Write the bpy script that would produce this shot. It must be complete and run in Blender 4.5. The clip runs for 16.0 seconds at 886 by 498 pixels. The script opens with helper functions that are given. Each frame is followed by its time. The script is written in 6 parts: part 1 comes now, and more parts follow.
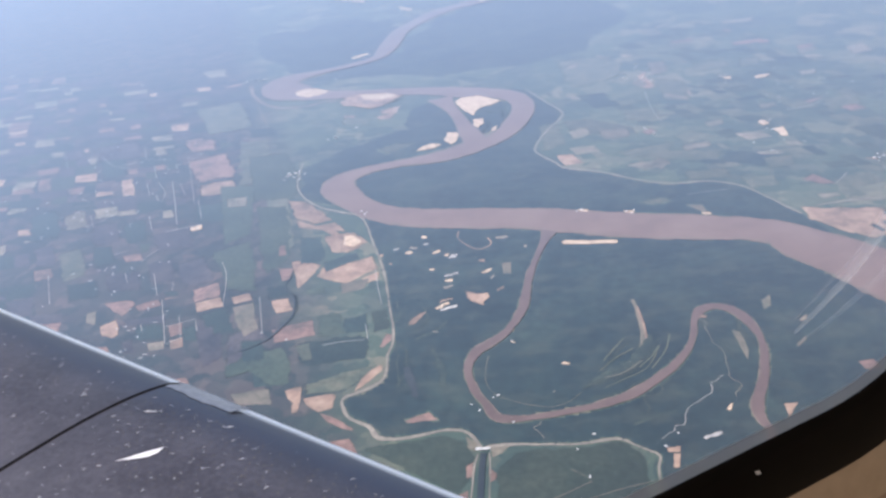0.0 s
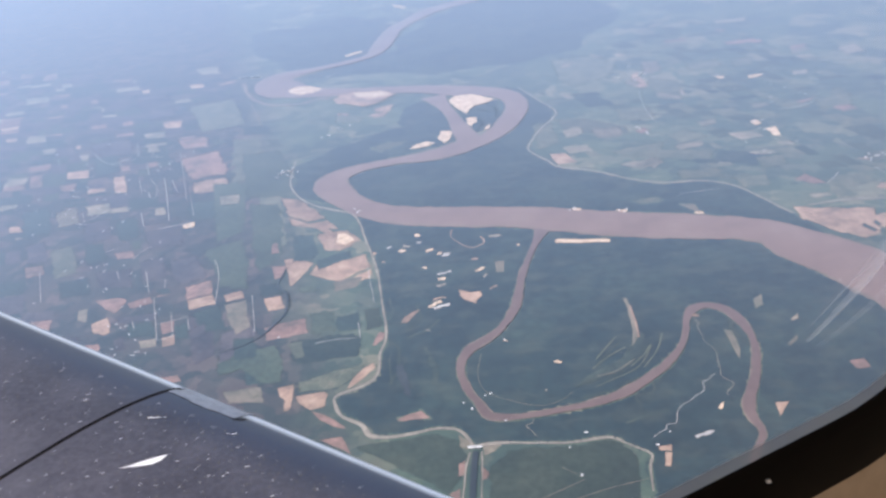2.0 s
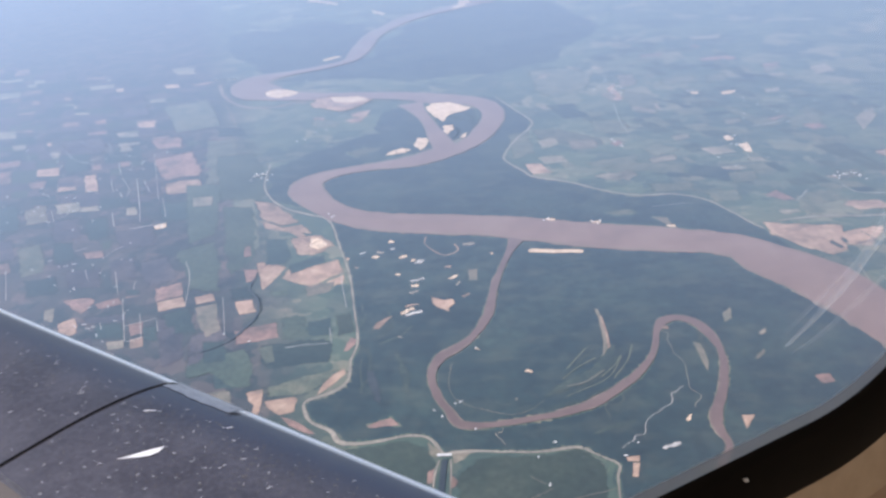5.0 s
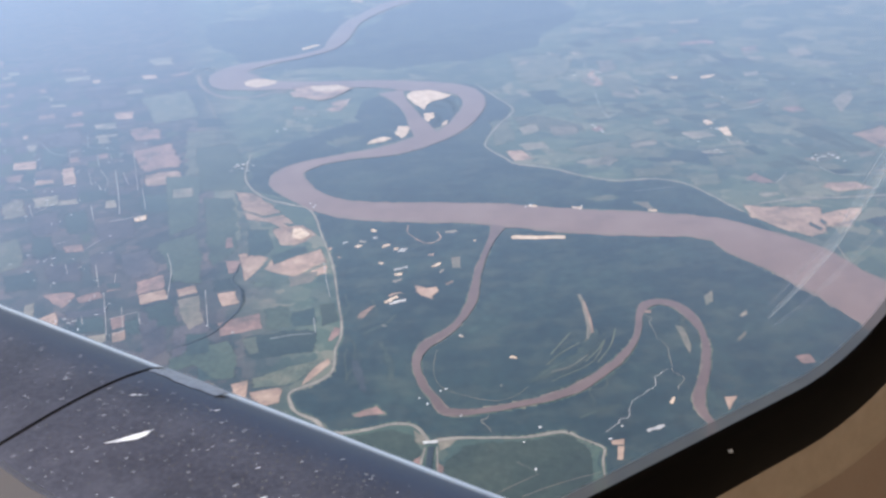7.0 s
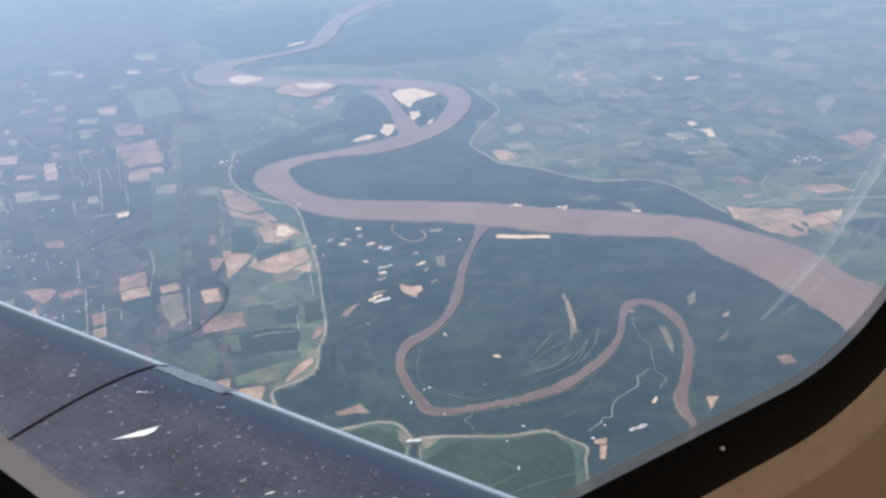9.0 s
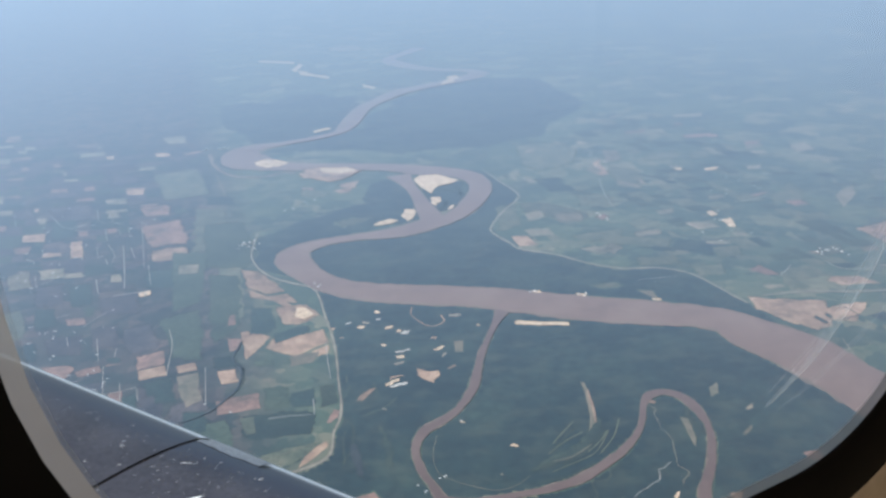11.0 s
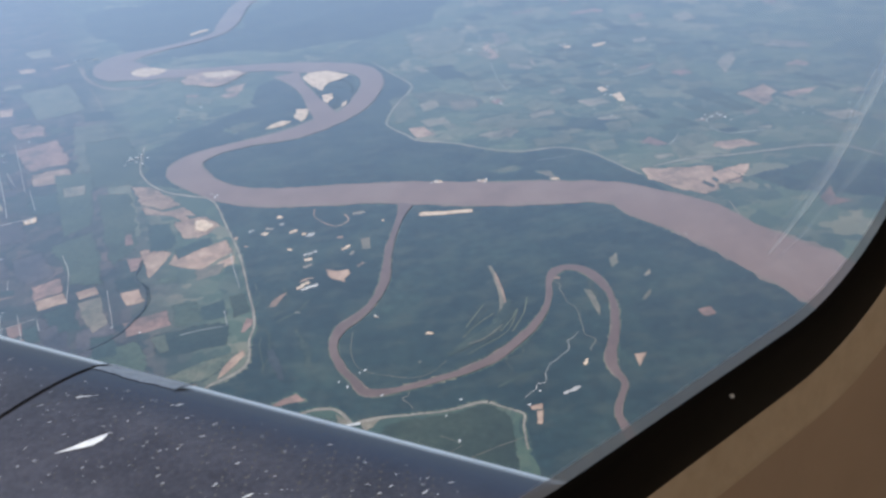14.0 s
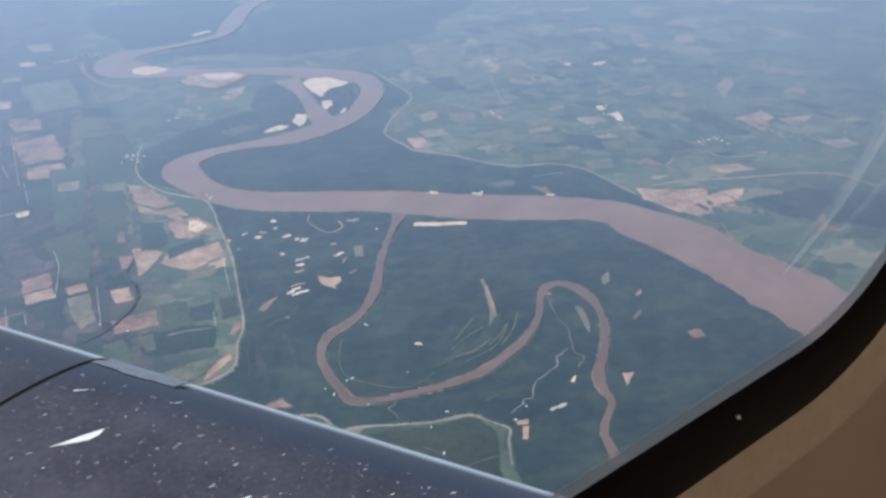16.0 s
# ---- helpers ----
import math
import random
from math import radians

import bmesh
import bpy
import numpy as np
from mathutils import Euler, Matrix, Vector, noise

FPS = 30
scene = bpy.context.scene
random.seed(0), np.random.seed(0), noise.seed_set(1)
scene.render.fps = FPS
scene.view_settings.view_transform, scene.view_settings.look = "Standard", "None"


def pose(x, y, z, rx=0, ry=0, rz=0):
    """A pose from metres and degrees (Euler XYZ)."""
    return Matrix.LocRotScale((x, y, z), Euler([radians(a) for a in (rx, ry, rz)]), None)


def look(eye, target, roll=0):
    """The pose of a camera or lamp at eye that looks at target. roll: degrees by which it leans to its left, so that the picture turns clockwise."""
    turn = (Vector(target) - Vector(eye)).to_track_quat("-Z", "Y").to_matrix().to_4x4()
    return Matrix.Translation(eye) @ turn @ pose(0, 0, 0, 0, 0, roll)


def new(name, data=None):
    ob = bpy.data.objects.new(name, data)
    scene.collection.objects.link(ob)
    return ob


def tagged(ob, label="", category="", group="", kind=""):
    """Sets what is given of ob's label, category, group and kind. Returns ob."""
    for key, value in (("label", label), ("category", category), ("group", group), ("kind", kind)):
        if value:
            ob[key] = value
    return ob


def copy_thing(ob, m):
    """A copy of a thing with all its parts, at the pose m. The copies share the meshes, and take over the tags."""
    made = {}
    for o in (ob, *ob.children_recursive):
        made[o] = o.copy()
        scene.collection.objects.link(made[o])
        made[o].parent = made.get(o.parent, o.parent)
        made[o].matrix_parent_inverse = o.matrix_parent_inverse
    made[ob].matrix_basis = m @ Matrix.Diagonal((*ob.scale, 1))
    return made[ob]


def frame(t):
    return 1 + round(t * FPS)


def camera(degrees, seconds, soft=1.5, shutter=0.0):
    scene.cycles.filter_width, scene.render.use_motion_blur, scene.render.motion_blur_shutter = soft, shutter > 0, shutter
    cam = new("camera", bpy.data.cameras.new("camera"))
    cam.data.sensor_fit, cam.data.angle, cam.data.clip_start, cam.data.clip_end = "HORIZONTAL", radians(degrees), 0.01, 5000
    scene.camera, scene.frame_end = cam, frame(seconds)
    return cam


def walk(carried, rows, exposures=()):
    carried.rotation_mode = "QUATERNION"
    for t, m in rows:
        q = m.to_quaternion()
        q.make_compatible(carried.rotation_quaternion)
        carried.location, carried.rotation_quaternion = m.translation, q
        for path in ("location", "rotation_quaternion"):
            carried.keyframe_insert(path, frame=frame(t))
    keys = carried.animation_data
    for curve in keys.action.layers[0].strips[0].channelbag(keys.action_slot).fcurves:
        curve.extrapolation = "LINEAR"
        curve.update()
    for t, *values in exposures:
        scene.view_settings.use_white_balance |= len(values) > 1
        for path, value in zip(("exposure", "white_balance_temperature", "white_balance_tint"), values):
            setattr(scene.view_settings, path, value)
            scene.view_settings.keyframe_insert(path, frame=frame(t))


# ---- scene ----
ALT = 395.0          # height of the eye over the plain
cam = camera(57.2, 16.0, soft=2.7)
PATH = [
    (0, 0.0325, -0.0234, 0.0193, 60.986, 5.574, 1.319),
    (0.5, 0.0309, -0.0170, 0.0169, 60.176, 6.021, 1.197),
    (1, 0.0306, -0.0232, 0.0233, 59.695, 6.466, 0.843),
    (1.5, 0.0291, -0.0238, 0.0252, 59.620, 6.355, 0.821),
    (2, 0.0256, -0.0186, 0.0210, 60.836, 5.162, 0.981),
    (2.5, 0.0246, -0.0203, 0.0222, 60.859, 4.900, 0.551),
    (3, 0.0231, -0.0204, 0.0223, 60.816, 4.685, 0.384),
    (3.5, 0.0214, -0.0210, 0.0226, 61.039, 4.403, 0.217),
    (4, 0.0190, -0.0210, 0.0224, 61.303, 4.036, 0.034),
    (6.5, 0.0148, -0.0483, 0.0319, 60.968, 2.242, 0.258),
    (7, 0.0146, -0.0335, 0.0225, 60.347, 3.314, -1.505),
    (7.5, 0.0135, -0.0420, 0.0289, 60.147, 3.009, -1.836),
    (8, 0.0116, -0.0406, 0.0290, 60.035, 2.801, -2.029),
    (10.5, 0.0010, -0.0463, 0.0313, 62.853, 1.892, -2.094),
    (11, 0.0013, -0.0715, 0.0470, 66.248, 2.063, -0.549),
    (11.5, -0.0072, -0.0637, 0.0341, 66.461, 1.915, -0.801),
    (12, -0.0091, -0.0634, 0.0329, 66.445, 1.618, -0.943),
    (12.5, -0.0016, -0.0583, 0.0345, 65.038, 3.553, -1.726),
    (13, -0.0115, -0.0116, 0.0004, 60.955, 4.684, -6.116),
    (13.5, -0.0145, -0.0099, 0.0018, 59.063, 3.609, -7.994),
    (14, -0.0155, -0.0100, 0.0024, 58.382, 3.596, -9.082),
    (14.5, -0.0171, -0.0095, 0.0010, 58.570, 3.551, -9.314),
    (15, -0.0219, -0.0052, -0.0002, 59.088, 1.000, -8.116),
    (15.5, -0.0220, -0.0043, -0.0031, 59.025, 1.589, -8.382),
    (16, -0.0226, -0.0063, -0.0012, 59.210, 1.211, -8.225),
]
walk(cam, [(t, pose(x, y, ALT + z, rx, ry, rz)) for t, x, y, z, rx, ry, rz in PATH],
     exposures=[(0.0, 0.83, 6600, 16), (4.0, 0.83, 6600, 16), (8.0, 0.80, 6500, 11), (10.5, 0.77, 6500, 6), (11.0, 0.55, 6550, 4), (12.0, 0.47, 6600, 3), (13.0, 0.51, 6450, 7), (16.0, 0.56, 6350, 9)])

# ---- daylight ----
SUN_DIR = Vector((-0.9, -0.1, 0.9)).normalized()      # towards the sun
world = bpy.data.worlds.new("sky")
scene.world = world
world.use_nodes = True
wn = world.node_tree
sky = wn.nodes.new("ShaderNodeTexSky")
sky.sky_type = "NISHITA"
sky.sun_disc = False
sky.sun_elevation = math.asin(SUN_DIR.z)
sky.sun_rotation = math.atan2(SUN_DIR.x, SUN_DIR.y)
sky.altitude = 2000
sky.air_density = 1.2
sky.dust_density = 3.5
wn.links.new(sky.outputs[0], wn.nodes["Background"].inputs[0])
wn.nodes["Background"].inputs[1].default_value = 0.12
sun = new("sun", bpy.data.lights.new("sun", "SUN"))
sun.data.energy = 3.2
sun.data.angle = radians(0.6)
sun.data.color = (1.0, 0.95, 0.88)
sun.matrix_world = look((0, 0, 900), Vector((0, 0, 900)) - SUN_DIR)


# ---- materials ----
def material(name, rough=0.8, metal=0.0):
    m = bpy.data.materials.new(name)
    m.use_nodes = True
    b = m.node_tree.nodes["Principled BSDF"]
    b.inputs["Roughness"].default_value = rough
    b.inputs["Metallic"].default_value = metal
    return m, m.node_tree, b


def noise_tex(nt, scale, detail=3.0, rough=0.55, stretch=None, seed=0.0):
    n = nt.nodes.new("ShaderNodeTexNoise")
    n.inputs["Scale"].default_value = scale
    n.inputs["Detail"].default_value = detail
    n.inputs["Roughness"].default_value = rough
    c = nt.nodes.new("ShaderNodeTexCoord")
    mp = nt.nodes.new("ShaderNodeMapping")
    mp.inputs["Location"].default_value = (seed, seed * 0.7, 0)
    if stretch:
        mp.inputs["Scale"].default_value = stretch
    nt.links.new(c.outputs["Object"], mp.inputs["Vector"])
    nt.links.new(mp.outputs["Vector"], n.inputs["Vector"])
    return n.outputs["Fac"]


def ramp(nt, fac, stops):
    r = nt.nodes.new("ShaderNodeValToRGB")
    while len(r.color_ramp.elements) < len(stops):
        r.color_ramp.elements.new(0.5)
    for e, (p, c) in zip(r.color_ramp.elements, stops):
        e.position, e.color = p, (*c, 1)
    nt.links.new(fac, r.inputs["Fac"])
    return r.outputs["Color"]


def mix(nt, fac, a, b, mode="MIX"):
    n = nt.nodes.new("ShaderNodeMix")
    n.data_type, n.blend_type = "RGBA", mode
    for sock, v in ((n.inputs[0], fac), (n.inputs[6], a), (n.inputs[7], b)):
        if hasattr(v, "is_linked"):
            nt.links.new(v, sock)
        elif isinstance(v, tuple):
            sock.default_value = (*v, 1)
        else:
            sock.default_value = v
    return n.outputs[2]


def bump(nt, b, height, strength, distance):
    n = nt.nodes.new("ShaderNodeBump")
    n.inputs["Strength"].default_value = strength
    n.inputs["Distance"].default_value = distance
    nt.links.new(height, n.inputs["Height"])
    nt.links.new(n.outputs["Normal"], b.inputs["Normal"])


def mosaic_tint(nt, cell, turn, stretch, stops, seed, bent=0.7):
    """Plots too small to build: one tone for each cell of a skewed net."""
    c = nt.nodes.new("ShaderNodeTexCoord")
    mp = nt.nodes.new("ShaderNodeMapping")
    mp.inputs["Rotation"].default_value = (0, 0, radians(turn))
    mp.inputs["Location"].default_value = (seed, seed, 0)
    mp.inputs["Scale"].default_value = (1.0, stretch, 1.0)
    warp = nt.nodes.new("ShaderNodeTexNoise")
    warp.inputs["Scale"].default_value = 1.6 / cell
    nt.links.new(c.outputs["Object"], warp.inputs["Vector"])
    bend = nt.nodes.new("ShaderNodeVectorMath")
    bend.operation = "MULTIPLY_ADD"
    bend.inputs[1].default_value = (cell * bent, cell * bent, 0)
    nt.links.new(warp.outputs["Color"], bend.inputs[0])
    nt.links.new(c.outputs["Object"], bend.inputs[2])
    nt.links.new(bend.outputs[0], mp.inputs["Vector"])
    v = nt.nodes.new("ShaderNodeTexVoronoi")
    v.voronoi_dimensions, v.distance = "2D", "CHEBYCHEV"
    v.inputs["Scale"].default_value = 1.0 / cell
    nt.links.new(mp.outputs[0], v.inputs["Vector"])
    sep = nt.nodes.new("ShaderNodeSeparateColor")
    nt.links.new(v.outputs["Color"], sep.inputs[0])
    return ramp(nt, sep.outputs[0], stops)


def land(name, dark, mid, light, big=0.012, small=0.16, vary=0.0, rough=0.9, relief=0.6, plots=False, grain=0.35, thin=None):
    """A stretch of land: two scales of colour, fine relief, and a grazing-view gloss that imitates haze."""
    m, nt, b = material(name, rough)
    c = ramp(nt, noise_tex(nt, big, 5.0, 0.6), [(0.3, dark), (0.5, mid), (0.72, light)])
    fine = ramp(nt, noise_tex(nt, small, 4.0, 0.65, seed=31.0), [(0.25, (1 - grain,) * 3), (0.75, (1 + grain, 1 + grain * 0.9, 1 + grain * 0.75))])
    c = mix(nt, 1.0, c, fine, "MULTIPLY")
    if thin:
        # thinner growth: paler patches, drawn out in places
        gap = ramp(nt, noise_tex(nt, 0.028, 6.0, 0.62, stretch=(1.0, 1.7, 1.0), seed=53.0), [(0.48, (0.0, 0.0, 0.0)), (0.72, (0.75, 0.75, 0.75))])
        c = mix(nt, gap, c, thin)
    if plots:
        # small plots: many and brown in the west, few and green in the east
        west = mosaic_tint(nt, 26.0, -12, 1.25, [(0.0, (0.018, 0.034, 0.040)), (0.30, (0.030, 0.052, 0.052)), (0.52, (0.062, 0.080, 0.066)), (0.72, (0.10, 0.088, 0.082)), (0.90, (0.18, 0.13, 0.105)), (1.0, (0.30, 0.215, 0.165))], 7.0)
        west = mix(nt, 0.42, west, mosaic_tint(nt, 9.0, -16, 0.8, [(0.0, (0.02, 0.036, 0.042)), (0.45, (0.05, 0.065, 0.062)), (0.8, (0.12, 0.10, 0.09)), (1.0, (0.30, 0.23, 0.18))], 91.0))
        east = mosaic_tint(nt, 52.0, 8, 1.5, [(0.0, (0.030, 0.054, 0.050)), (0.45, (0.048, 0.082, 0.062)), (0.78, (0.085, 0.12, 0.080)), (1.0, (0.22, 0.205, 0.145))], 43.0, 1.9)
        east = mix(nt, 0.28, east, mosaic_tint(nt, 16.0, 5, 1.7, [(0.0, (0.03, 0.052, 0.048)), (0.6, (0.06, 0.092, 0.066)), (1.0, (0.24, 0.22, 0.16))], 17.0, 1.6))
        tc = nt.nodes.new("ShaderNodeTexCoord")
        sx = nt.nodes.new("ShaderNodeSeparateXYZ")
        nt.links.new(tc.outputs["Object"], sx.inputs[0])
        side = nt.nodes.new("ShaderNodeMapRange")
        side.inputs["From Min"].default_value, side.inputs["From Max"].default_value = -25, 55
        slant = nt.nodes.new("ShaderNodeMath")
        slant.operation = "MULTIPLY_ADD"
        slant.inputs[1].default_value = 0.30
        nt.links.new(sx.outputs[1], slant.inputs[0])
        nt.links.new(sx.outputs[0], slant.inputs[2])
        nt.links.new(slant.outputs[0], side.inputs["Value"])
        west = mix(nt, 1.0, west, (0.62, 0.54, 0.62), "MULTIPLY")
        east = mix(nt, 1.0, east, (1.4, 1.32, 1.2), "MULTIPLY")
        c = mix(nt, 0.72, c, mix(nt, side.outputs[0], west, east))
    if vary:
        info = nt.nodes.new("ShaderNodeObjectInfo")
        tone = ramp(nt, info.outputs["Random"], [(0.0, (1 - vary,) * 3), (1.0, (1 + vary, 1 + vary * 0.95, 1 + vary * 0.9))])
        c = mix(nt, 1.0, c, tone, "MULTIPLY")
    nt.links.new(c, b.inputs["Base Color"])
    b.inputs["Specular IOR Level"].default_value = 0.1
    if relief:
        bump(nt, b, noise_tex(nt, small * 1.5, 3.0), relief, 1.2)
    # rising towards grazing view, a bluish gloss paints distance haze over the land
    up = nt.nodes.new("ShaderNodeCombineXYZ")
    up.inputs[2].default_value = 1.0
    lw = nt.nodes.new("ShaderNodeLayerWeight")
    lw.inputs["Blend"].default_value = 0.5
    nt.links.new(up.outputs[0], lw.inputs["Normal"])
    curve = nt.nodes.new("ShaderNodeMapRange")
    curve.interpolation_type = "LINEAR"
    curve.inputs["From Min"].default_value, curve.inputs["From Max"].default_value = HAZE_FROM, 0.93
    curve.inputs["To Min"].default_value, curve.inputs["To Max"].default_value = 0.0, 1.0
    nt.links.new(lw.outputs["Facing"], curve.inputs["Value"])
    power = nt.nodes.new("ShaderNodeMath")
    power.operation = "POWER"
    power.inputs[1].default_value = HAZE_POWER
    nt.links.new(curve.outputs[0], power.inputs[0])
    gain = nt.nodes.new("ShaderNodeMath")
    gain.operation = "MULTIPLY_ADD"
    gain.inputs[1].default_value, gain.inputs[2].default_value = HAZE_MOST - HAZE_LEAST, HAZE_LEAST
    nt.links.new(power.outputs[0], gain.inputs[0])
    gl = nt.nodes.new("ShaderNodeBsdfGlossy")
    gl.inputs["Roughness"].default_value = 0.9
    gl.inputs["Color"].default_value = (*HAZE_TINT, 1)
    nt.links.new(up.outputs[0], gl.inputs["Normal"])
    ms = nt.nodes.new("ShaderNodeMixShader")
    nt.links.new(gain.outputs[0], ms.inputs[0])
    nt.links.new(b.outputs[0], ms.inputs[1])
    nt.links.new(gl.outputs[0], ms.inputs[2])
    # margins of fields and tracks thin out into what lies under them
    fray, gone, ragged, thin_out = nt.nodes.new("ShaderNodeAttribute"), nt.nodes.new("ShaderNodeBsdfTransparent"), nt.nodes.new("ShaderNodeMath"), nt.nodes.new("ShaderNodeMapRange")
    fray.attribute_name = "fray"
    ragged.operation = "MULTIPLY_ADD"
    ragged.inputs[1].default_value = 0.9
    nt.links.new(noise_tex(nt, 0.55, 5.0, 0.65, seed=77.0), ragged.inputs[0])
    nt.links.new(fray.outputs["Fac"], ragged.inputs[2])
    thin_out.inputs["From Min"].default_value, thin_out.inputs["From Max"].default_value = 0.97, 1.03
    nt.links.new(ragged.outputs[0], thin_out.inputs["Value"])
    edge = nt.nodes.new("ShaderNodeMixShader")
    nt.links.new(thin_out.outputs[0], edge.inputs[0])
    nt.links.new(ms.outputs[0], edge.inputs[1])
    nt.links.new(gone.outputs[0], edge.inputs[2])
    nt.links.new(edge.outputs[0], nt.nodes["Material Output"].inputs["Surface"])
    return m


# reach, strength and tint of the haze imitated by that gloss
HAZE_FROM, HAZE_POWER, HAZE_LEAST, HAZE_MOST = 0.27, 1.75, 0.096, 0.98
HAZE_TINT = (0.458, 0.575, 0.715)
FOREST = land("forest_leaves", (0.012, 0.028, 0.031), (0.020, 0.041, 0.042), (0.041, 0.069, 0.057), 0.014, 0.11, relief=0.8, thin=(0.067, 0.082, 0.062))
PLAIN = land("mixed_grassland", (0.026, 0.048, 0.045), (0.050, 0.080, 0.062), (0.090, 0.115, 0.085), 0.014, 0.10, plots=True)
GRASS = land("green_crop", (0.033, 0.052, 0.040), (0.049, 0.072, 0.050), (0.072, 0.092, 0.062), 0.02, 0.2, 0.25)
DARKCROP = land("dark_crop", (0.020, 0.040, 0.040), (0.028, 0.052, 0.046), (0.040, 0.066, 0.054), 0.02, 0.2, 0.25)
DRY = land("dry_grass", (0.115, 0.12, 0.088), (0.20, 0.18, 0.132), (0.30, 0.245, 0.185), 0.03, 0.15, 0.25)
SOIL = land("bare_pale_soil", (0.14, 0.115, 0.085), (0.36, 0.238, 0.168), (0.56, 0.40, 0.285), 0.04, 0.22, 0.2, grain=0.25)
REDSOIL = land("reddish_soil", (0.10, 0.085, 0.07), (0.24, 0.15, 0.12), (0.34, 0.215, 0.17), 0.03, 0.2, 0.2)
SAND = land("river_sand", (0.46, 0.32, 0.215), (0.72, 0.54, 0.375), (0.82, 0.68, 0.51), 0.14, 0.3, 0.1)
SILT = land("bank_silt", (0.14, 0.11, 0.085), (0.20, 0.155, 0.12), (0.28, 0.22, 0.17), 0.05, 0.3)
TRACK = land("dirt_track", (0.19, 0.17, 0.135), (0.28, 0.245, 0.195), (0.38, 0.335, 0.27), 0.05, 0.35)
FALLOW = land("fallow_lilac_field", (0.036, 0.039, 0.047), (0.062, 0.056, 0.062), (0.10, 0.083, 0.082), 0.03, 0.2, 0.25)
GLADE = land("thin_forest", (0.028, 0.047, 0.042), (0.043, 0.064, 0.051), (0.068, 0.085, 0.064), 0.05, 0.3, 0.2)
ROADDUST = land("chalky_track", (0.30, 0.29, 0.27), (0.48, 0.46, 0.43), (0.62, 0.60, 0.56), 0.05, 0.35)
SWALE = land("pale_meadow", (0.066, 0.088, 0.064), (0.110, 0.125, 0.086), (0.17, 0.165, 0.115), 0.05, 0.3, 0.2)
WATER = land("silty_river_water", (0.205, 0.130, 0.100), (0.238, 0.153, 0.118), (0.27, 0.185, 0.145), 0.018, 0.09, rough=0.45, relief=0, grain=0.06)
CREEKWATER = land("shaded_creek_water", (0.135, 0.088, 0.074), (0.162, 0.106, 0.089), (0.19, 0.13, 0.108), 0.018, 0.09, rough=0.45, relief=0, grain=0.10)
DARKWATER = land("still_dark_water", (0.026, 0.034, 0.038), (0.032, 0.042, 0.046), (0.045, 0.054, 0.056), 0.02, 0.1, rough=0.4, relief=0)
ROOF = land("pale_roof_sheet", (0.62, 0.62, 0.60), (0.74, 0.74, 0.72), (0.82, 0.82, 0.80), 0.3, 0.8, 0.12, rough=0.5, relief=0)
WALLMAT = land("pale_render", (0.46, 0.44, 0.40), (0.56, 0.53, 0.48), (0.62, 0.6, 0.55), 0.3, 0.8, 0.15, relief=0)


# ---- helpers for meshes ----
def mesh_ob(name, verts, faces, mat, parent=None, smooth=False):
    me = bpy.data.meshes.new(name)
    me.from_pydata([tuple(v) for v in verts], [], [tuple(f) for f in faces])
    me.materials.append(mat)
    if smooth:
        me.polygons.foreach_set("use_smooth", [True] * len(me.polygons))
    me.update()
    ob = new(name, me)
    if parent:
        ob.parent = parent
    return ob


def grid_ob(name, co, quads, mat):
    """A mesh from arrays: co (n, 3) and quads (m, 4); points that no quad uses are left out."""
    used, inv = np.unique(quads, return_inverse=True)
    co, quads = co[used], inv.reshape(quads.shape)
    me = bpy.data.meshes.new(name)
    me.vertices.add(len(co))
    me.vertices.foreach_set("co", co.astype(np.float32).ravel())
    me.loops.add(quads.size)
    me.loops.foreach_set("vertex_index", quads.astype(np.int32).ravel())
    me.polygons.add(len(quads))
    me.polygons.foreach_set("loop_start", np.arange(0, quads.size, 4, dtype=np.int32))
    me.polygons.foreach_set("loop_total", np.full(len(quads), 4, dtype=np.int32))
    me.materials.append(mat)
    me.update(calc_edges=True)
    me.validate()
    return new(name, me)


def spline(pts, step=6.0):
    """Catmull-Rom through rows of numbers, about one point a step."""
    p = np.array(pts, float)
    p = np.vstack([2 * p[0] - p[1], p, 2 * p[-1] - p[-2]])
    out = []
    for i in range(1, len(p) - 2):
        a, b, c, d = p[i - 1:i + 3]
        n = max(2, int(np.hypot(*(c - b)[:2]) / step))
        for k in range(n):
            t = k / n
            out.append(0.5 * (2 * b + (c - a) * t + (2 * a - 5 * b + 4 * c - d) * t * t + (3 * b - a - 3 * c + d) * t ** 3))
    out.append(p[-2])
    return np.array(out)


def value_noise(x, y, cell, seed):
    """Smooth noise from 0 to 1 on arrays."""
    table = np.random.RandomState(seed).rand(256, 256)
    u, v = x / cell, y / cell
    i, j = np.floor(u).astype(int), np.floor(v).astype(int)
    a, b = u - i, v - j
    a, b = a * a * (3 - 2 * a), b * b * (3 - 2 * b)
    t = lambda p, q: table[p % 256, q % 256]
    return (t(i, j) * (1 - a) + t(i + 1, j) * a) * (1 - b) + (t(i, j + 1) * (1 - a) + t(i + 1, j + 1) * a) * b


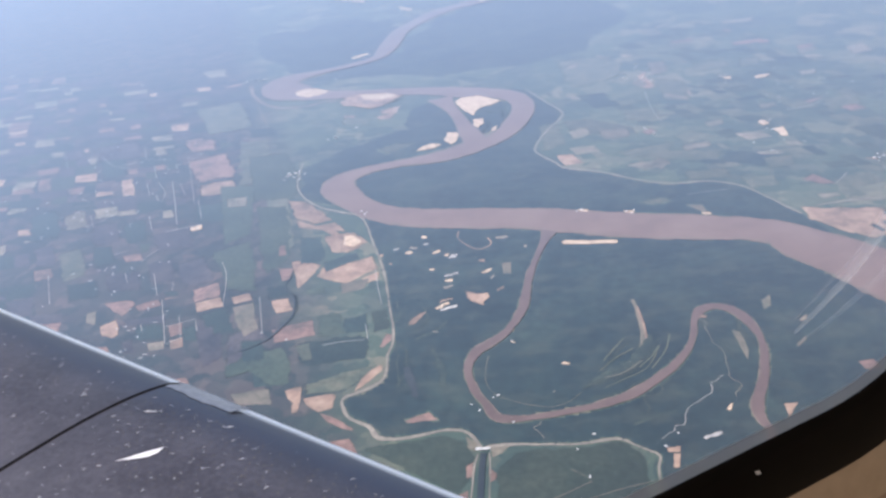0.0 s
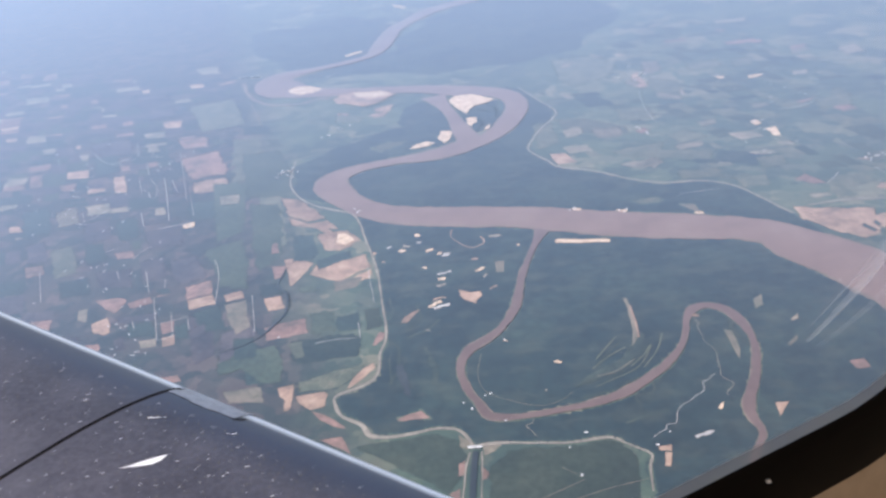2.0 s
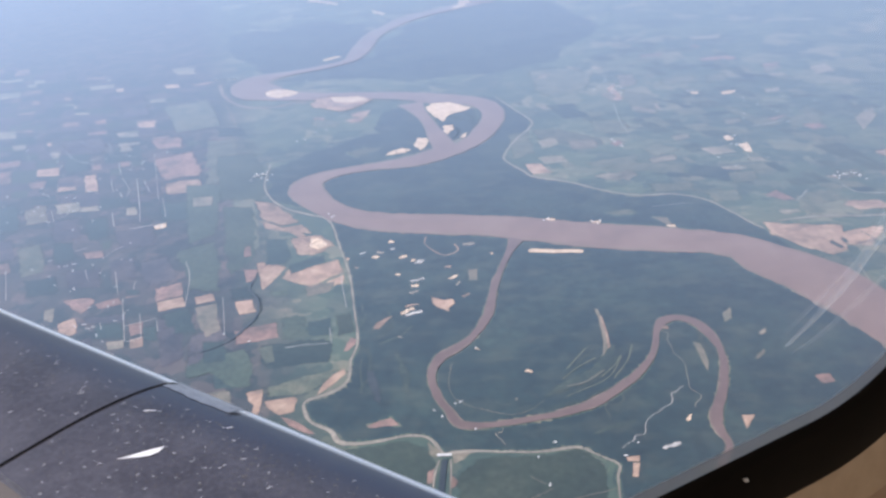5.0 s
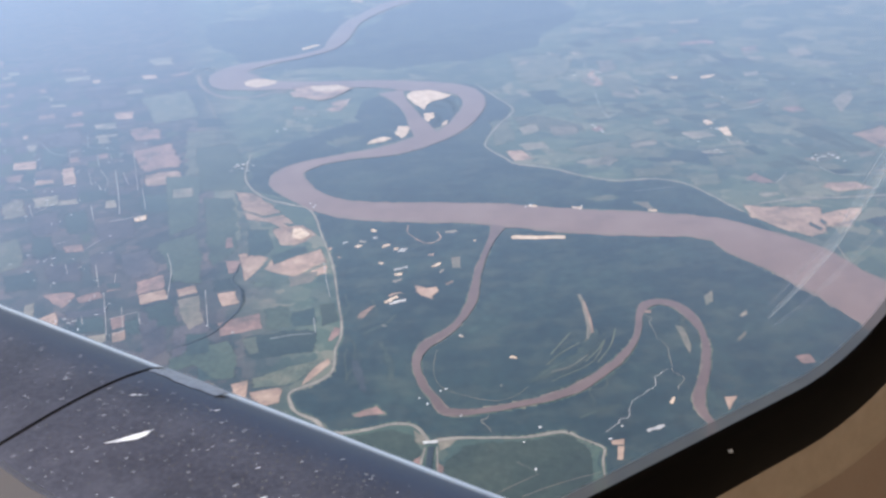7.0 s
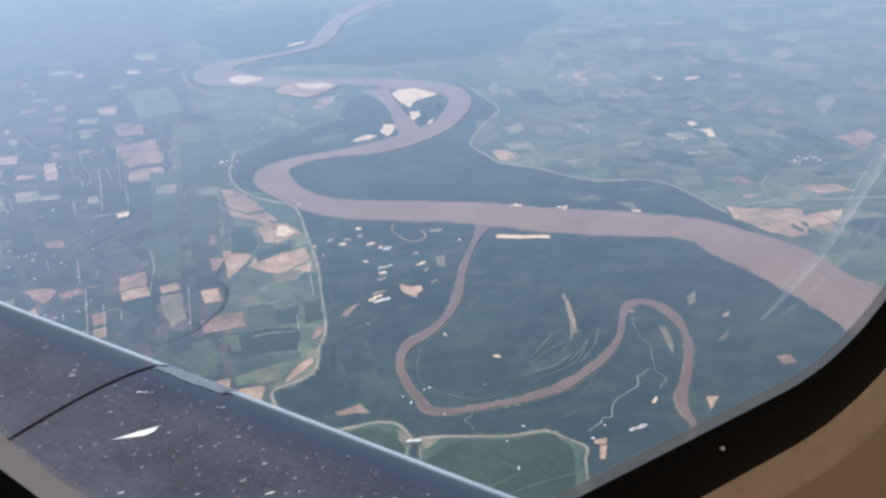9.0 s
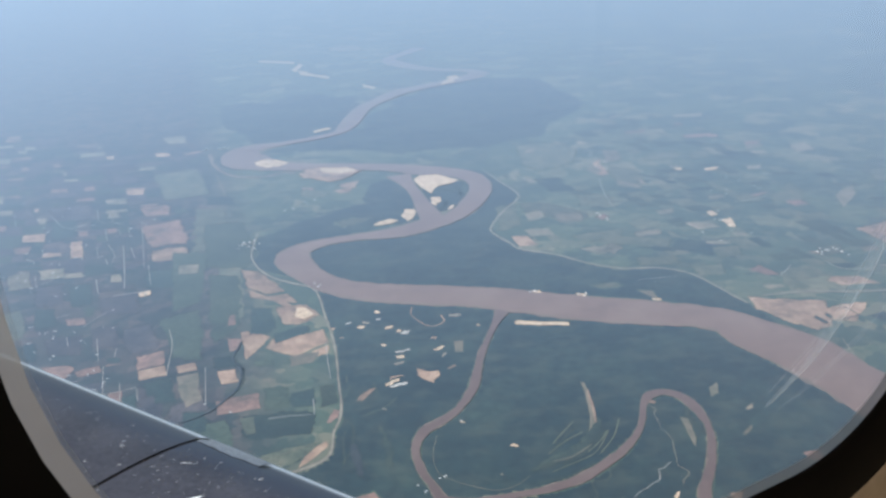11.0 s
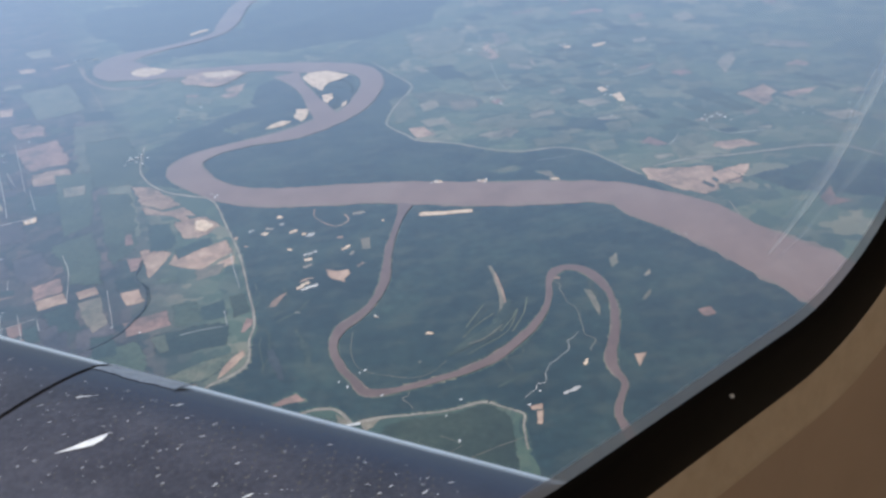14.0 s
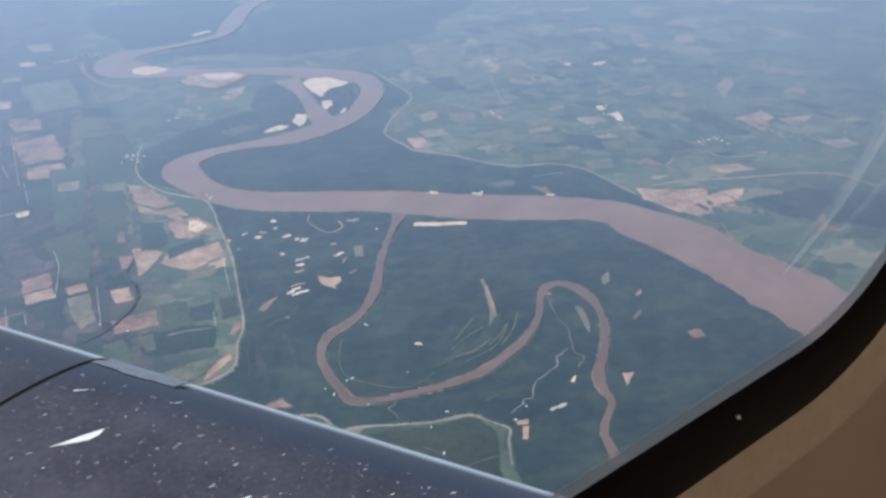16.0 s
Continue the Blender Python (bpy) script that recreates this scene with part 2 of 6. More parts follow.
def ribbon(name, pts, z, mat, extra=0.0, uneven=0.12, step=5.0, seed=1, parent=None, thick=0.25, soft=False):
    """A strip along a line of (x, y, width), with uneven edges: a thin flank on each side, or a margin that thins out."""
    s = spline(pts, step)
    d = np.gradient(s[:, :2], axis=0)
    d /= np.maximum(np.linalg.norm(d, axis=1), 1e-6)[:, None]
    nrm = np.c_[-d[:, 1], d[:, 0]]
    w = np.maximum(s[:, 2], 0.6) / 2 + extra
    rows = []
    for side, sd in ((1, seed), (-1, seed + 7)):
        wob = (value_noise(s[:, 0], s[:, 1], 14.0, sd) - 0.5) * 1.2 + (value_noise(s[:, 0], s[:, 1], 5.0, sd + 3) - 0.5) * 0.8
        e = s[:, :2] + side * nrm * (w * (1 + uneven * wob * 2))[:, None]
        rows.append(e)
    n = len(s)
    if soft:
        mids = [rows[0] * 0.7 + rows[1] * 0.3, rows[0] * 0.3 + rows[1] * 0.7]
        lanes = [rows[0], mids[0], mids[1], rows[1]]
        verts, fray = [(x, y, z) for lane in lanes for x, y in lane], [1.0] * n + [0.0] * (2 * n) + [1.0] * n
    else:
        verts = [(x, y, z - thick) for x, y in rows[0]] + [(x, y, z) for x, y in rows[0]] + [(x, y, z) for x, y in rows[1]] + [(x, y, z - thick) for x, y in rows[1]]
    faces = []
    for k in range(3):
        for i in range(n - 1):
            faces.append((k * n + i, k * n + i + 1, (k + 1) * n + i + 1, (k + 1) * n + i))
    ob = mesh_ob(name, verts, [f[::-1] for f in faces], mat, parent)
    if soft:
        ob.data.attributes.new("fray", "FLOAT", "POINT").data.foreach_set("value", fray)
    return ob


def crosses(x, y):
    """Whether a closed outline runs over itself."""
    p, q = np.c_[x, y], np.c_[np.roll(x, -1), np.roll(y, -1)]
    turn = lambda a, b, c: (b[..., 0] - a[..., 0]) * (c[..., 1] - a[..., 1]) - (b[..., 1] - a[..., 1]) * (c[..., 0] - a[..., 0])
    P, Q = p[:, None], q[:, None]
    one = turn(P, Q, p[None]) * turn(P, Q, q[None]) < 0
    return bool((one & one.T).any())


def patch(name, corners, z, mat, seed=0, wobble=0.05, parent=None, thick=0.25, grow=1.0, step=1.6, margin=1.0):
    """A field: a low slab whose edges waver between its corners; neighbours waver alike, so that their edges meet."""
    c = np.array(corners, float)
    c = c.mean(0) + (c - c.mean(0)) * grow
    size = np.linalg.norm(c - np.roll(c, 1, 0), axis=1).mean()
    ring = []
    for a, b in zip(c, np.roll(c, -1, 0)):
        n = int(min(30, max(2, np.linalg.norm(b - a) / step)))
        ring += [a + (b - a) * k / n for k in range(n)]
    x, y = np.array(ring).T
    cx, cy = c.T
    slim = 2 * abs((np.roll(cx, 1) * cy - cx * np.roll(cy, 1)).sum()) / (size * len(c))
    amp = min(size, slim) * wobble * 1.25
    wx = (value_noise(x, y, 13.0, 61) - 0.5) * 1.6 + (value_noise(x, y, 4.5, 62) - 0.5) * 0.9 + (value_noise(x, y, 1.9, 65) - 0.5) * 0.6
    wy = (value_noise(x, y, 13.0, 63) - 0.5) * 1.6 + (value_noise(x, y, 4.5, 64) - 0.5) * 0.9 + (value_noise(x, y, 1.9, 66) - 0.5) * 0.6
    for ease in (2.0, 1.0, 0.4, 0.0):
        if not crosses(x + wx * amp * ease, y + wy * amp * ease):
            break
    x, y = x + wx * amp * ease, y + wy * amp * ease
    n = len(x)
    mx, my = c[:, 0].mean(), c[:, 1].mean()
    soft = min(0.35, margin * min(0.0048 * math.hypot(mx, my), 0.16 * slim + 0.4) / (0.5 * size))
    inner = [(mx + (a - mx) * (1 - soft), my + (b - my) * (1 - soft)) for a, b in zip(x, y)]
    verts = [(*p, z) for p in zip(x, y)] + [(*p, z - thick) for p in zip(x, y)] + [(*p, z) for p in inner]
    area = (np.roll(x, 1) * y - x * np.roll(y, 1)).sum()
    top = list(range(2 * n, 3 * n))
    faces = [top if area > 0 else top[::-1]]
    for i in range(n):
        j = (i + 1) % n
        faces += [(i, n + i, n + j, j), (i, j, 2 * n + j, 2 * n + i) if area > 0 else (j, i, 2 * n + i, 2 * n + j)]
    ob = mesh_ob(name, verts, faces, mat, parent)
    ob.data.attributes.new("fray", "FLOAT", "POINT").data.foreach_set("value", [1.0] * (2 * n) + [0.0] * n)
    return ob


def inside(x, y, poly):
    """Which of the points lie inside a polygon."""
    res = np.zeros(x.shape, bool)
    for (x0, y0), (x1, y1) in zip(poly, poly[1:] + poly[:1]):
        if y0 == y1:
            continue
        hit = (y0 > y) != (y1 > y)
        res ^= hit & (x < (x1 - x0) * (y - y0) / (y1 - y0) + x0)
    return res


# ---- the plan of the land: lines of (x, y, width) in metres ----
RIVER_LOWER = [(393, 472, 78.6), (379, 514, 78.8), (361, 549, 73.2), (342, 585, 64.4), (321, 630, 69.4), (291, 667, 62.7), (262, 702, 45.5), (185, 724, 51.7), (131, 736, 52.5), (75, 755, 49.2), (16, 770, 45.2), (-43, 780, 43.5), (-92, 791, 40.5), (-134, 813, 34.5), (-165, 847, 36.0), (-185, 883, 41.9), (-181, 910, 32.4), (-151, 933, 20.3), (-107, 946, 21.1), (-58, 958, 33.7), (-24, 980, 36.3), (3, 997, 27.1), (25, 1028, 30.1), (45, 1081, 31.6), (51, 1125, 31.1), (39, 1165, 34.6), (8, 1189, 38.0)]
RIVER_UPPER = [(-39, 1205, 42.5), (-87, 1224, 33.6), (-141, 1235, 31.3), (-217, 1243, 35.5), (-273, 1255, 47.5), (-319, 1281, 73.6), (-342, 1318, 65.2), (-331, 1357, 48.0), (-285, 1382, 23.0), (-230, 1410, 22.0), (-191, 1443, 27.0), (-178, 1496, 44.0), (-163, 1608, 51.8), (-134, 1678, 50.1), (-89, 1755, 63.6), (-25, 1807, 58.6), (36, 1855, 69.5), (86, 1906, 76.2), (60, 1956, 47.7), (-25, 1986, 55.9), (-108, 2067, 77.9), (-134, 2143, 52.2), (-95, 2217, 50.5), (-58, 2290, 61.9)]
RIVER_WEST = [(-19, 999, 31.7), (-31, 1049, 23.6), (-42, 1097, 16.9), (-57, 1144, 20.6), (-71, 1184, 38.6)]
CREEK = [(54, 737, 19.7), (45, 710, 7.9), (35, 678, 7.1), (27, 649, 7.4), (22, 620, 9.2), (18, 598, 10.9), (12, 582, 8.7), (2, 563, 8.1), (-11, 549, 10.3), (-23, 539, 11.1), (-29, 525, 8.6), (-30, 508, 7.5), (-25, 487, 7.3), (-17, 471, 7.9), (-11, 458, 9.4), (-4, 454, 8.2), (8, 453.2, 6.0)]
OXBOW = [(-8, 455, 8.0), (6, 453, 7.2), (26, 455, 7.1), (47, 459, 7.8), (69, 464, 8.9), (91, 473, 10.5), (110, 487, 9.6), (129, 505, 9.5), (144, 525, 6.1), (152, 543, 5.4), (157, 562, 6.0), (166, 576, 9.8), (179, 580, 9.4), (190, 574, 10.9), (198, 557, 11.0), (201, 535, 7.0), (198, 511, 7.7), (190, 487, 8.2), (182, 469, 9.6), (174, 451, 11.0), (173, 437, 7.6), (175, 423, 5.2), (161, 398, 5.9), (160, 383, 7.2), (160, 364, 6.9)]
LEVEE = [(-244, 972, 3.0), (-239, 906, 3.6), (-223, 864, 4.1), (-201, 836, 5.3), (-177, 820, 6.6), (-152, 806, 5.1), (-140, 781, 3.8), (-128, 736, 3.6), (-116, 695, 3.4), (-108, 658, 3.3), (-102, 619, 3.1), (-96, 584, 3.5), (-94, 559, 3.4), (-97, 541, 3.3), (-97, 538, 3.4), (-97, 512, 3.7), (-108, 499, 4.6), (-127, 489, 5.0), (-125, 475, 5.3), (-119, 465, 6.1), (-103, 454, 6.9), (-95, 442, 6.7), (-81, 440, 5.9), (-61, 443, 5.0), (-46, 446, 4.2), (-31, 442, 4.2), (-21, 425, 4.0)]
DIKE = [(-21, 425, 4.8), (-8, 427, 5.7), (7, 427, 4.0), (43, 424, 4.0), (72, 427, 4.8), (84, 419, 3.9), (97, 409, 3.5), (94, 397, 3.4), (92, 376, 3.3)]
CANAL_WEST = [(-24, 420, 2.0), (-27, 406, 2.0), (-29, 380, 1.9), (-30, 356, 1.8)]
CANAL_EAST = [(-16, 420, 1.6), (-16, 406, 1.6), (-17, 379, 1.5), (-15, 355, 1.4)]
ROAD_EAST = [(58, 1197, 3.5), (81, 1137, 4.1), (102, 1082, 4.7), (95, 1051, 4.6), (75, 1013, 4.5), (56, 958, 4.3), (62, 933, 4.9), (76, 909, 5.5), (88, 890, 5.4), (126, 870, 5.9), (166, 839, 5.7), (196, 826, 5.6), (239, 823, 5.5), (266, 806, 4.8), (282, 779, 4.1), (296, 749, 3.9), (305, 733, 3.8)]
ROAD_FAR_EAST = [(324, 748, 5.8), (363, 754, 8.2), (412, 751, 9.4), (456, 750, 9.4), (505, 748, 9.4), (537, 737, 8.1), (560, 705, 7.9)]
TRACK_EAST = [(365, 655, 2.1), (362, 628, 2.0), (361, 603, 2.0)]
DRAIN = [(-204, 681, 2.8), (-206, 661, 2.8), (-194, 640, 3.2), (-190, 612, 3.1), (-198, 590, 3.6), (-207, 573, 3.5), (-225, 560, 2.9)]
SCROLL = [(-14, 531, 1.4), (-17, 504, 1.3), (-11, 483, 1.7), (8, 471, 2.1), (28, 464, 2.5), (43, 468, 2.1), (54, 478, 2.1)]

PLOTS = []


def plot(kind, corners, z=0.0):
    """Notes a field, bar or meadow of the plan, to be built below."""
    PLOTS.append((kind, corners, z))


plot('swale', [(-275.1, 889.3), (-244.5, 876.7), (-211.5, 741.0), (-237.4, 726.0)])
plot('fallow', [(-571.7, 1099.2), (-510.7, 1105.8), (-484.0, 1043.4), (-541.0, 1034.6)])
plot('dark', [(-545.0, 1044.8), (-506.1, 1046.4), (-481.2, 976.9), (-512.8, 968.6)])
plot('swale', [(-464.2, 1233.7), (-398.1, 1260.7), (-345.1, 1128.1), (-406.2, 1105.8)])
plot('fallow', [(-581.5, 1311.5), (-521.0, 1311.5), (-501.9, 1258.8), (-550.4, 1247.7)])
plot('swale', [(-353.4, 1067.7), (-312.5, 1076.5), (-270.6, 913.4), (-311.3, 907.3)])
plot('wood', [(-47.4, 1172.9), (-7.5, 1179.9), (27.9, 1148.9), (29.0, 1076.9), (5.6, 1023.1), (-14.1, 1010.6), (-24.6, 1065.4)])
plot('grass', [(-274.8, 1019.4), (-229.3, 904.5), (-233.9, 858.7), (-245.4, 860.5), (-286.4, 867.0), (-325.1, 1008.9)])
plot('grass', [(-279.2, 851.1), (-242.2, 845.4), (-223.9, 787.9), (-212.8, 720.0), (-232.8, 685.0)])
plot('soil', [(-242.0, 860.0), (-221.7, 856.8), (-196.5, 824.0), (-176.3, 796.4), (-196.6, 789.0), (-224.5, 811.8)])
plot('soil', [(-223.6, 807.6), (-196.1, 786.3), (-174.6, 793.5), (-158.7, 767.9), (-181.9, 773.9), (-217.6, 786.9)])
plot('soil', [(-184.8, 763.1), (-150.8, 766.7), (-133.0, 743.3), (-155.4, 717.5), (-170.9, 725.4)])
plot('soil', [(-211.1, 712.0), (-194.1, 711.8), (-178.0, 700.8), (-182.2, 678.2), (-193.7, 654.8)])
plot('soil', [(-176.3, 700.6), (-152.7, 699.5), (-125.4, 713.2), (-116.6, 684.8), (-132.4, 671.4), (-146.4, 657.3), (-180.7, 676.0)])
plot('soil', [(-132.1, 669.3), (-116.2, 681.6), (-115.2, 663.0), (-140.4, 652.6)])
plot('red', [(-435.6, 1085.1), (-393.9, 1092.6), (-379.7, 1048.1), (-417.3, 1044.6)])
plot('red', [(-407.2, 1007.9), (-361.0, 1030.8), (-340.8, 983.5), (-326.4, 945.6), (-374.0, 936.5)])
plot('soil', [(-367.6, 927.1), (-328.5, 937.5), (-311.6, 905.1), (-315.7, 890.0), (-356.3, 890.2)])
plot('soil', [(-485.3, 963.0), (-471.2, 969.4), (-445.1, 910.3), (-462.1, 909.8)])
plot('red', [(-132.3, 441.7), (-116.6, 444.5), (-106.9, 423.9), (-117.9, 431.2)])
plot('red', [(-80.5, 457.8), (-59.6, 468.2), (-51.6, 457.4), (-70.8, 455.8)])
plot('grass', [(-108.7, 432.6), (-96.0, 435.3), (-45.8, 441.0), (-33.1, 435.9), (-25.8, 416.3), (-28.8, 397.0), (-36.8, 381.5), (-61.3, 399.5)])
plot('dry', [(-32.7, 439.9), (-22.7, 429.7), (-25.7, 420.6), (-31.9, 425.7)])
plot('dry', [(-16.3, 429.2), (1.2, 429.1), (-7.6, 418.6), (-15.9, 414.2)])
plot('red', [(-16.8, 406.9), (-8.8, 396.6), (-17.3, 392.6)])
plot('red', [(-38.8, 382.7), (-30.7, 387.4), (-30.9, 375.5)])
plot('red', [(-32.2, 409.8), (-27.3, 413.1), (-27.6, 398.1), (-32.3, 397.3)])
plot('grass', [(-14.8, 403.3), (0.3, 420.9), (49.5, 421.6), (72.1, 426.6), (90.8, 411.4), (88.1, 386.1), (84.9, 359.6), (35.5, 357.1), (-15.6, 367.3)])
plot('soil', [(102.5, 415.7), (112.9, 416.8), (111.2, 410.6), (102.8, 411.3)], 1.50)
plot('soil', [(106.2, 410.8), (111.2, 410.4), (107.4, 396.0), (103.3, 396.4)], 1.50)
plot('soil', [(-562.9, 836.6), (-544.1, 837.2), (-537.7, 818.6), (-553.7, 817.8)])
plot('dry', [(-540.5, 804.9), (-525.2, 809.2), (-522.8, 804.0), (-537.3, 800.7)])
plot('wood', [(-384.0, 1319.1), (-366.3, 1320.4), (-350.7, 1274.3), (-314.7, 1239.4), (-331.1, 1232.5), (-362.5, 1259.8)])
plot('red', [(-452.6, 1348.8), (-419.5, 1358.6), (-411.6, 1345.9), (-438.8, 1333.0)])
plot('red', [(-214.4, 1144.5), (-192.6, 1140.6), (-193.0, 1125.7), (-210.4, 1131.2)])
plot('dry', [(-520.0, 1454.6), (-475.0, 1466.8), (-451.7, 1402.9), (-495.0, 1404.9)])
plot('sand', [(-240.6, 1457.0), (-212.3, 1478.1), (-206.8, 1468.2), (-234.6, 1444.2)])
plot('soil', [(76.2, 931.0), (99.5, 929.2), (111.4, 897.8), (86.5, 894.1)])
plot('swale', [(149.7, 926.3), (223.4, 942.1), (211.6, 902.6), (160.2, 912.9)])
plot('dry', [(152.0, 882.7), (207.4, 897.4), (209.8, 879.7), (176.5, 866.4)])
plot('swale', [(95.5, 1048.6), (133.6, 1047.0), (188.7, 1002.0), (190.7, 975.9), (106.5, 991.3)])
plot('red', [(193.9, 984.0), (208.1, 996.4), (213.3, 980.2), (199.8, 971.5)])
plot('soil', [(214.0, 1175.7), (241.0, 1204.7), (247.0, 1155.7), (232.9, 1142.3)])
plot('dry', [(251.7, 1178.7), (286.7, 1143.4), (291.9, 1101.4), (256.8, 1129.2)])
plot('dry', [(198.5, 771.4), (214.9, 770.2), (219.0, 750.3), (213.8, 749.2)])
plot('swale', [(149.8, 785.3), (182.2, 792.7), (188.0, 780.3), (164.9, 776.4)])
plot('sand', [(87.6, 778.9), (98.4, 777.3), (98.7, 771.8), (90.2, 773.4)])
plot('sand', [(133.9, 768.0), (144.5, 766.4), (144.7, 761.0), (136.2, 762.6)])
plot('sand', [(209.3, 750.9), (219.9, 749.4), (219.6, 744.2), (211.3, 745.7)])
plot('soil', [(495.8, 915.6), (548.0, 935.9), (552.4, 905.1), (533.5, 893.0), (532.7, 877.5), (512.9, 866.5)])
plot('soil', [(549.3, 899.2), (573.4, 903.3), (608.2, 906.6), (582.8, 887.4), (555.0, 882.6)])
plot('soil', [(602.1, 992.4), (630.0, 1007.4), (642.9, 987.8), (631.9, 975.2)])
plot('red', [(331.2, 810.2), (347.0, 822.9), (363.6, 794.3), (346.4, 795.0)])
plot('soil', [(400.9, 777.4), (411.6, 787.2), (444.8, 786.1), (458.2, 766.5), (412.2, 763.7)])
plot('red', [(404.7, 1039.8), (448.7, 1057.2), (425.7, 1038.2)])
plot('red', [(448.8, 1011.3), (473.4, 1029.0), (481.7, 1001.9), (459.2, 994.1)])
plot('swale', [(461.9, 1065.4), (485.5, 1089.2), (498.9, 1042.6), (481.1, 1047.8)])
plot('dry', [(470.1, 811.3), (493.9, 812.4), (487.0, 802.3)])
plot('red', [(438.8, 1345.7), (466.8, 1341.7), (464.8, 1326.6), (448.3, 1319.8)])
plot('red', [(721.6, 1294.9), (749.5, 1286.0), (745.0, 1266.4), (725.1, 1272.7)])
plot('red', [(417.0, 1424.7), (428.5, 1411.5), (422.8, 1402.1), (408.0, 1414.0)])
plot('sand', [(337.9, 984.4), (348.7, 992.7), (351.4, 975.4), (340.9, 970.3)])
plot('sand', [(348.2, 956.4), (362.9, 962.1), (360.0, 929.0), (351.7, 934.1)])
plot('soil', [(413.0, 851.5), (439.5, 853.8), (431.2, 842.6)])
plot('dry', [(555.2, 1264.6), (591.1, 1283.0), (589.3, 1234.4), (552.2, 1222.6)])
plot('dry', [(489.6, 1290.7), (520.4, 1297.5), (518.0, 1265.1), (482.7, 1244.5)])
plot('dry', [(527.4, 1034.4), (568.6, 1071.0), (560.6, 1036.6), (515.2, 981.5)])
plot('dry', [(612.6, 1110.2), (687.7, 1074.8), (679.5, 1045.2), (617.6, 1069.4)])
plot('sand', [(346.8, 1170.7), (359.3, 1169.5), (353.9, 1157.7), (344.9, 1159.1)])
plot('sand', [(389.8, 1164.1), (414.5, 1167.5), (403.9, 1154.4), (388.0, 1151.2)])
plot('red', [(448.8, 638.5), (474.5, 661.1), (464.8, 634.8), (476.3, 623.9), (448.9, 619.4)])
plot('soil', [(-33.7, 633.3), (-22.2, 625.6), (-11.6, 627.2), (-9.2, 619.2), (-15.4, 609.7), (-15.5, 604.1), (-27.5, 612.6), (-32.7, 620.2)], 1.50)
plot('soil', [(-84.4, 581.9), (-80.2, 592.3), (-69.9, 601.6), (-65.7, 603.0), (-71.1, 593.0), (-77.8, 581.8)], 1.50)
plot('sand', [(63.4, 709.1), (65.8, 712.6), (116.8, 706.6), (116.4, 699.8), (66.0, 704.8)], 1.50)
plot('dry', [(2.5, 678.2), (12.0, 679.5), (11.8, 656.0), (2.6, 654.8)], 1.40)
plot('dry', [(181.5, 545.5), (188.0, 542.2), (188.5, 515.8), (182.9, 503.8), (182.7, 524.0)], 1.40)
plot('soil', [(192.9, 452.8), (203.0, 452.9), (196.8, 445.0), (190.8, 437.2)], 1.50)
plot('dry', [(223.3, 518.3), (236.3, 531.3), (235.5, 526.1), (225.6, 516.1)], 1.40)
plot('dry', [(237.0, 551.4), (246.9, 560.7), (245.3, 553.3), (239.4, 549.0)], 1.40)
plot('dry', [(216.8, 583.5), (227.8, 593.3), (223.8, 573.9), (215.2, 568.0)], 1.35)
plot('red', [(260.6, 494.8), (272.9, 497.1), (274.5, 485.6), (261.6, 482.6)], 1.45)
plot('red', [(404.5, 1343.3), (460.2, 1352.2), (458.9, 1330.8), (404.6, 1322.3)])
plot('red', [(313.1, 1378.1), (354.3, 1387.0), (350.0, 1369.7), (313.8, 1367.0)])
plot('red', [(494.0, 1293.2), (524.6, 1299.1), (514.7, 1280.4), (490.1, 1274.0)])
plot('sand', [(-488.2, 2187.9), (-383.6, 2147.5), (-379.8, 2123.6), (-475.3, 2160.7)])
plot('sand', [(-372.7, 2034.9), (-365.6, 2126.8), (-353.2, 2093.3), (-359.0, 2010.3)])
plot('sand', [(-355.7, 2016.2), (-265.9, 1944.0), (-266.9, 1918.7), (-343.0, 1978.9)])
plot('sand', [(-180.6, 1846.5), (-145.8, 1808.2), (-150.6, 1786.6), (-175.6, 1815.8)])
plot('sand', [(0.6, 1836.2), (27.4, 1879.1), (29.0, 1835.3), (2.9, 1805.9)])
plot('dry', [(-327.6, 2356.6), (-223.1, 2369.2), (-215.5, 2275.8), (-311.3, 2288.5)])
plot('dry', [(399.5, 1993.3), (449.5, 2011.3), (434.9, 1963.1), (391.4, 1951.8)])
plot('dry', [(421.4, 1478.5), (488.3, 1488.7), (479.5, 1460.3), (421.0, 1457.5)])
plot('sand', [(-50.2, 1160.0), (-39.2, 1180.1), (-11.7, 1182.1), (22.0, 1150.4), (8.0, 1136.4), (-7.2, 1127.8), (-15.9, 1116.6), (-20.8, 1092.6), (-27.7, 1103.0), (-39.8, 1133.5)])
plot('sand', [(-21.1, 1079.2), (-7.8, 1082.9), (-6.6, 1060.6), (-15.1, 1044.8), (-19.7, 1059.9)])
plot('sand', [(0.3, 1025.6), (4.5, 1041.6), (10.8, 1049.1), (8.9, 1032.5)])
plot('sand', [(-96.1, 980.4), (-89.0, 994.6), (-75.8, 1005.5), (-61.9, 996.8), (-70.8, 986.7), (-86.3, 981.4)])
plot('sand', [(-62.0, 1011.3), (-55.7, 1037.4), (-41.0, 1035.1), (-41.7, 1010.8), (-50.5, 989.9), (-56.7, 1005.2)])
plot('sand', [(-312.1, 1279.9), (-304.9, 1290.3), (-280.4, 1278.1), (-257.0, 1266.3), (-261.8, 1250.3), (-284.7, 1245.0), (-301.2, 1253.4)])
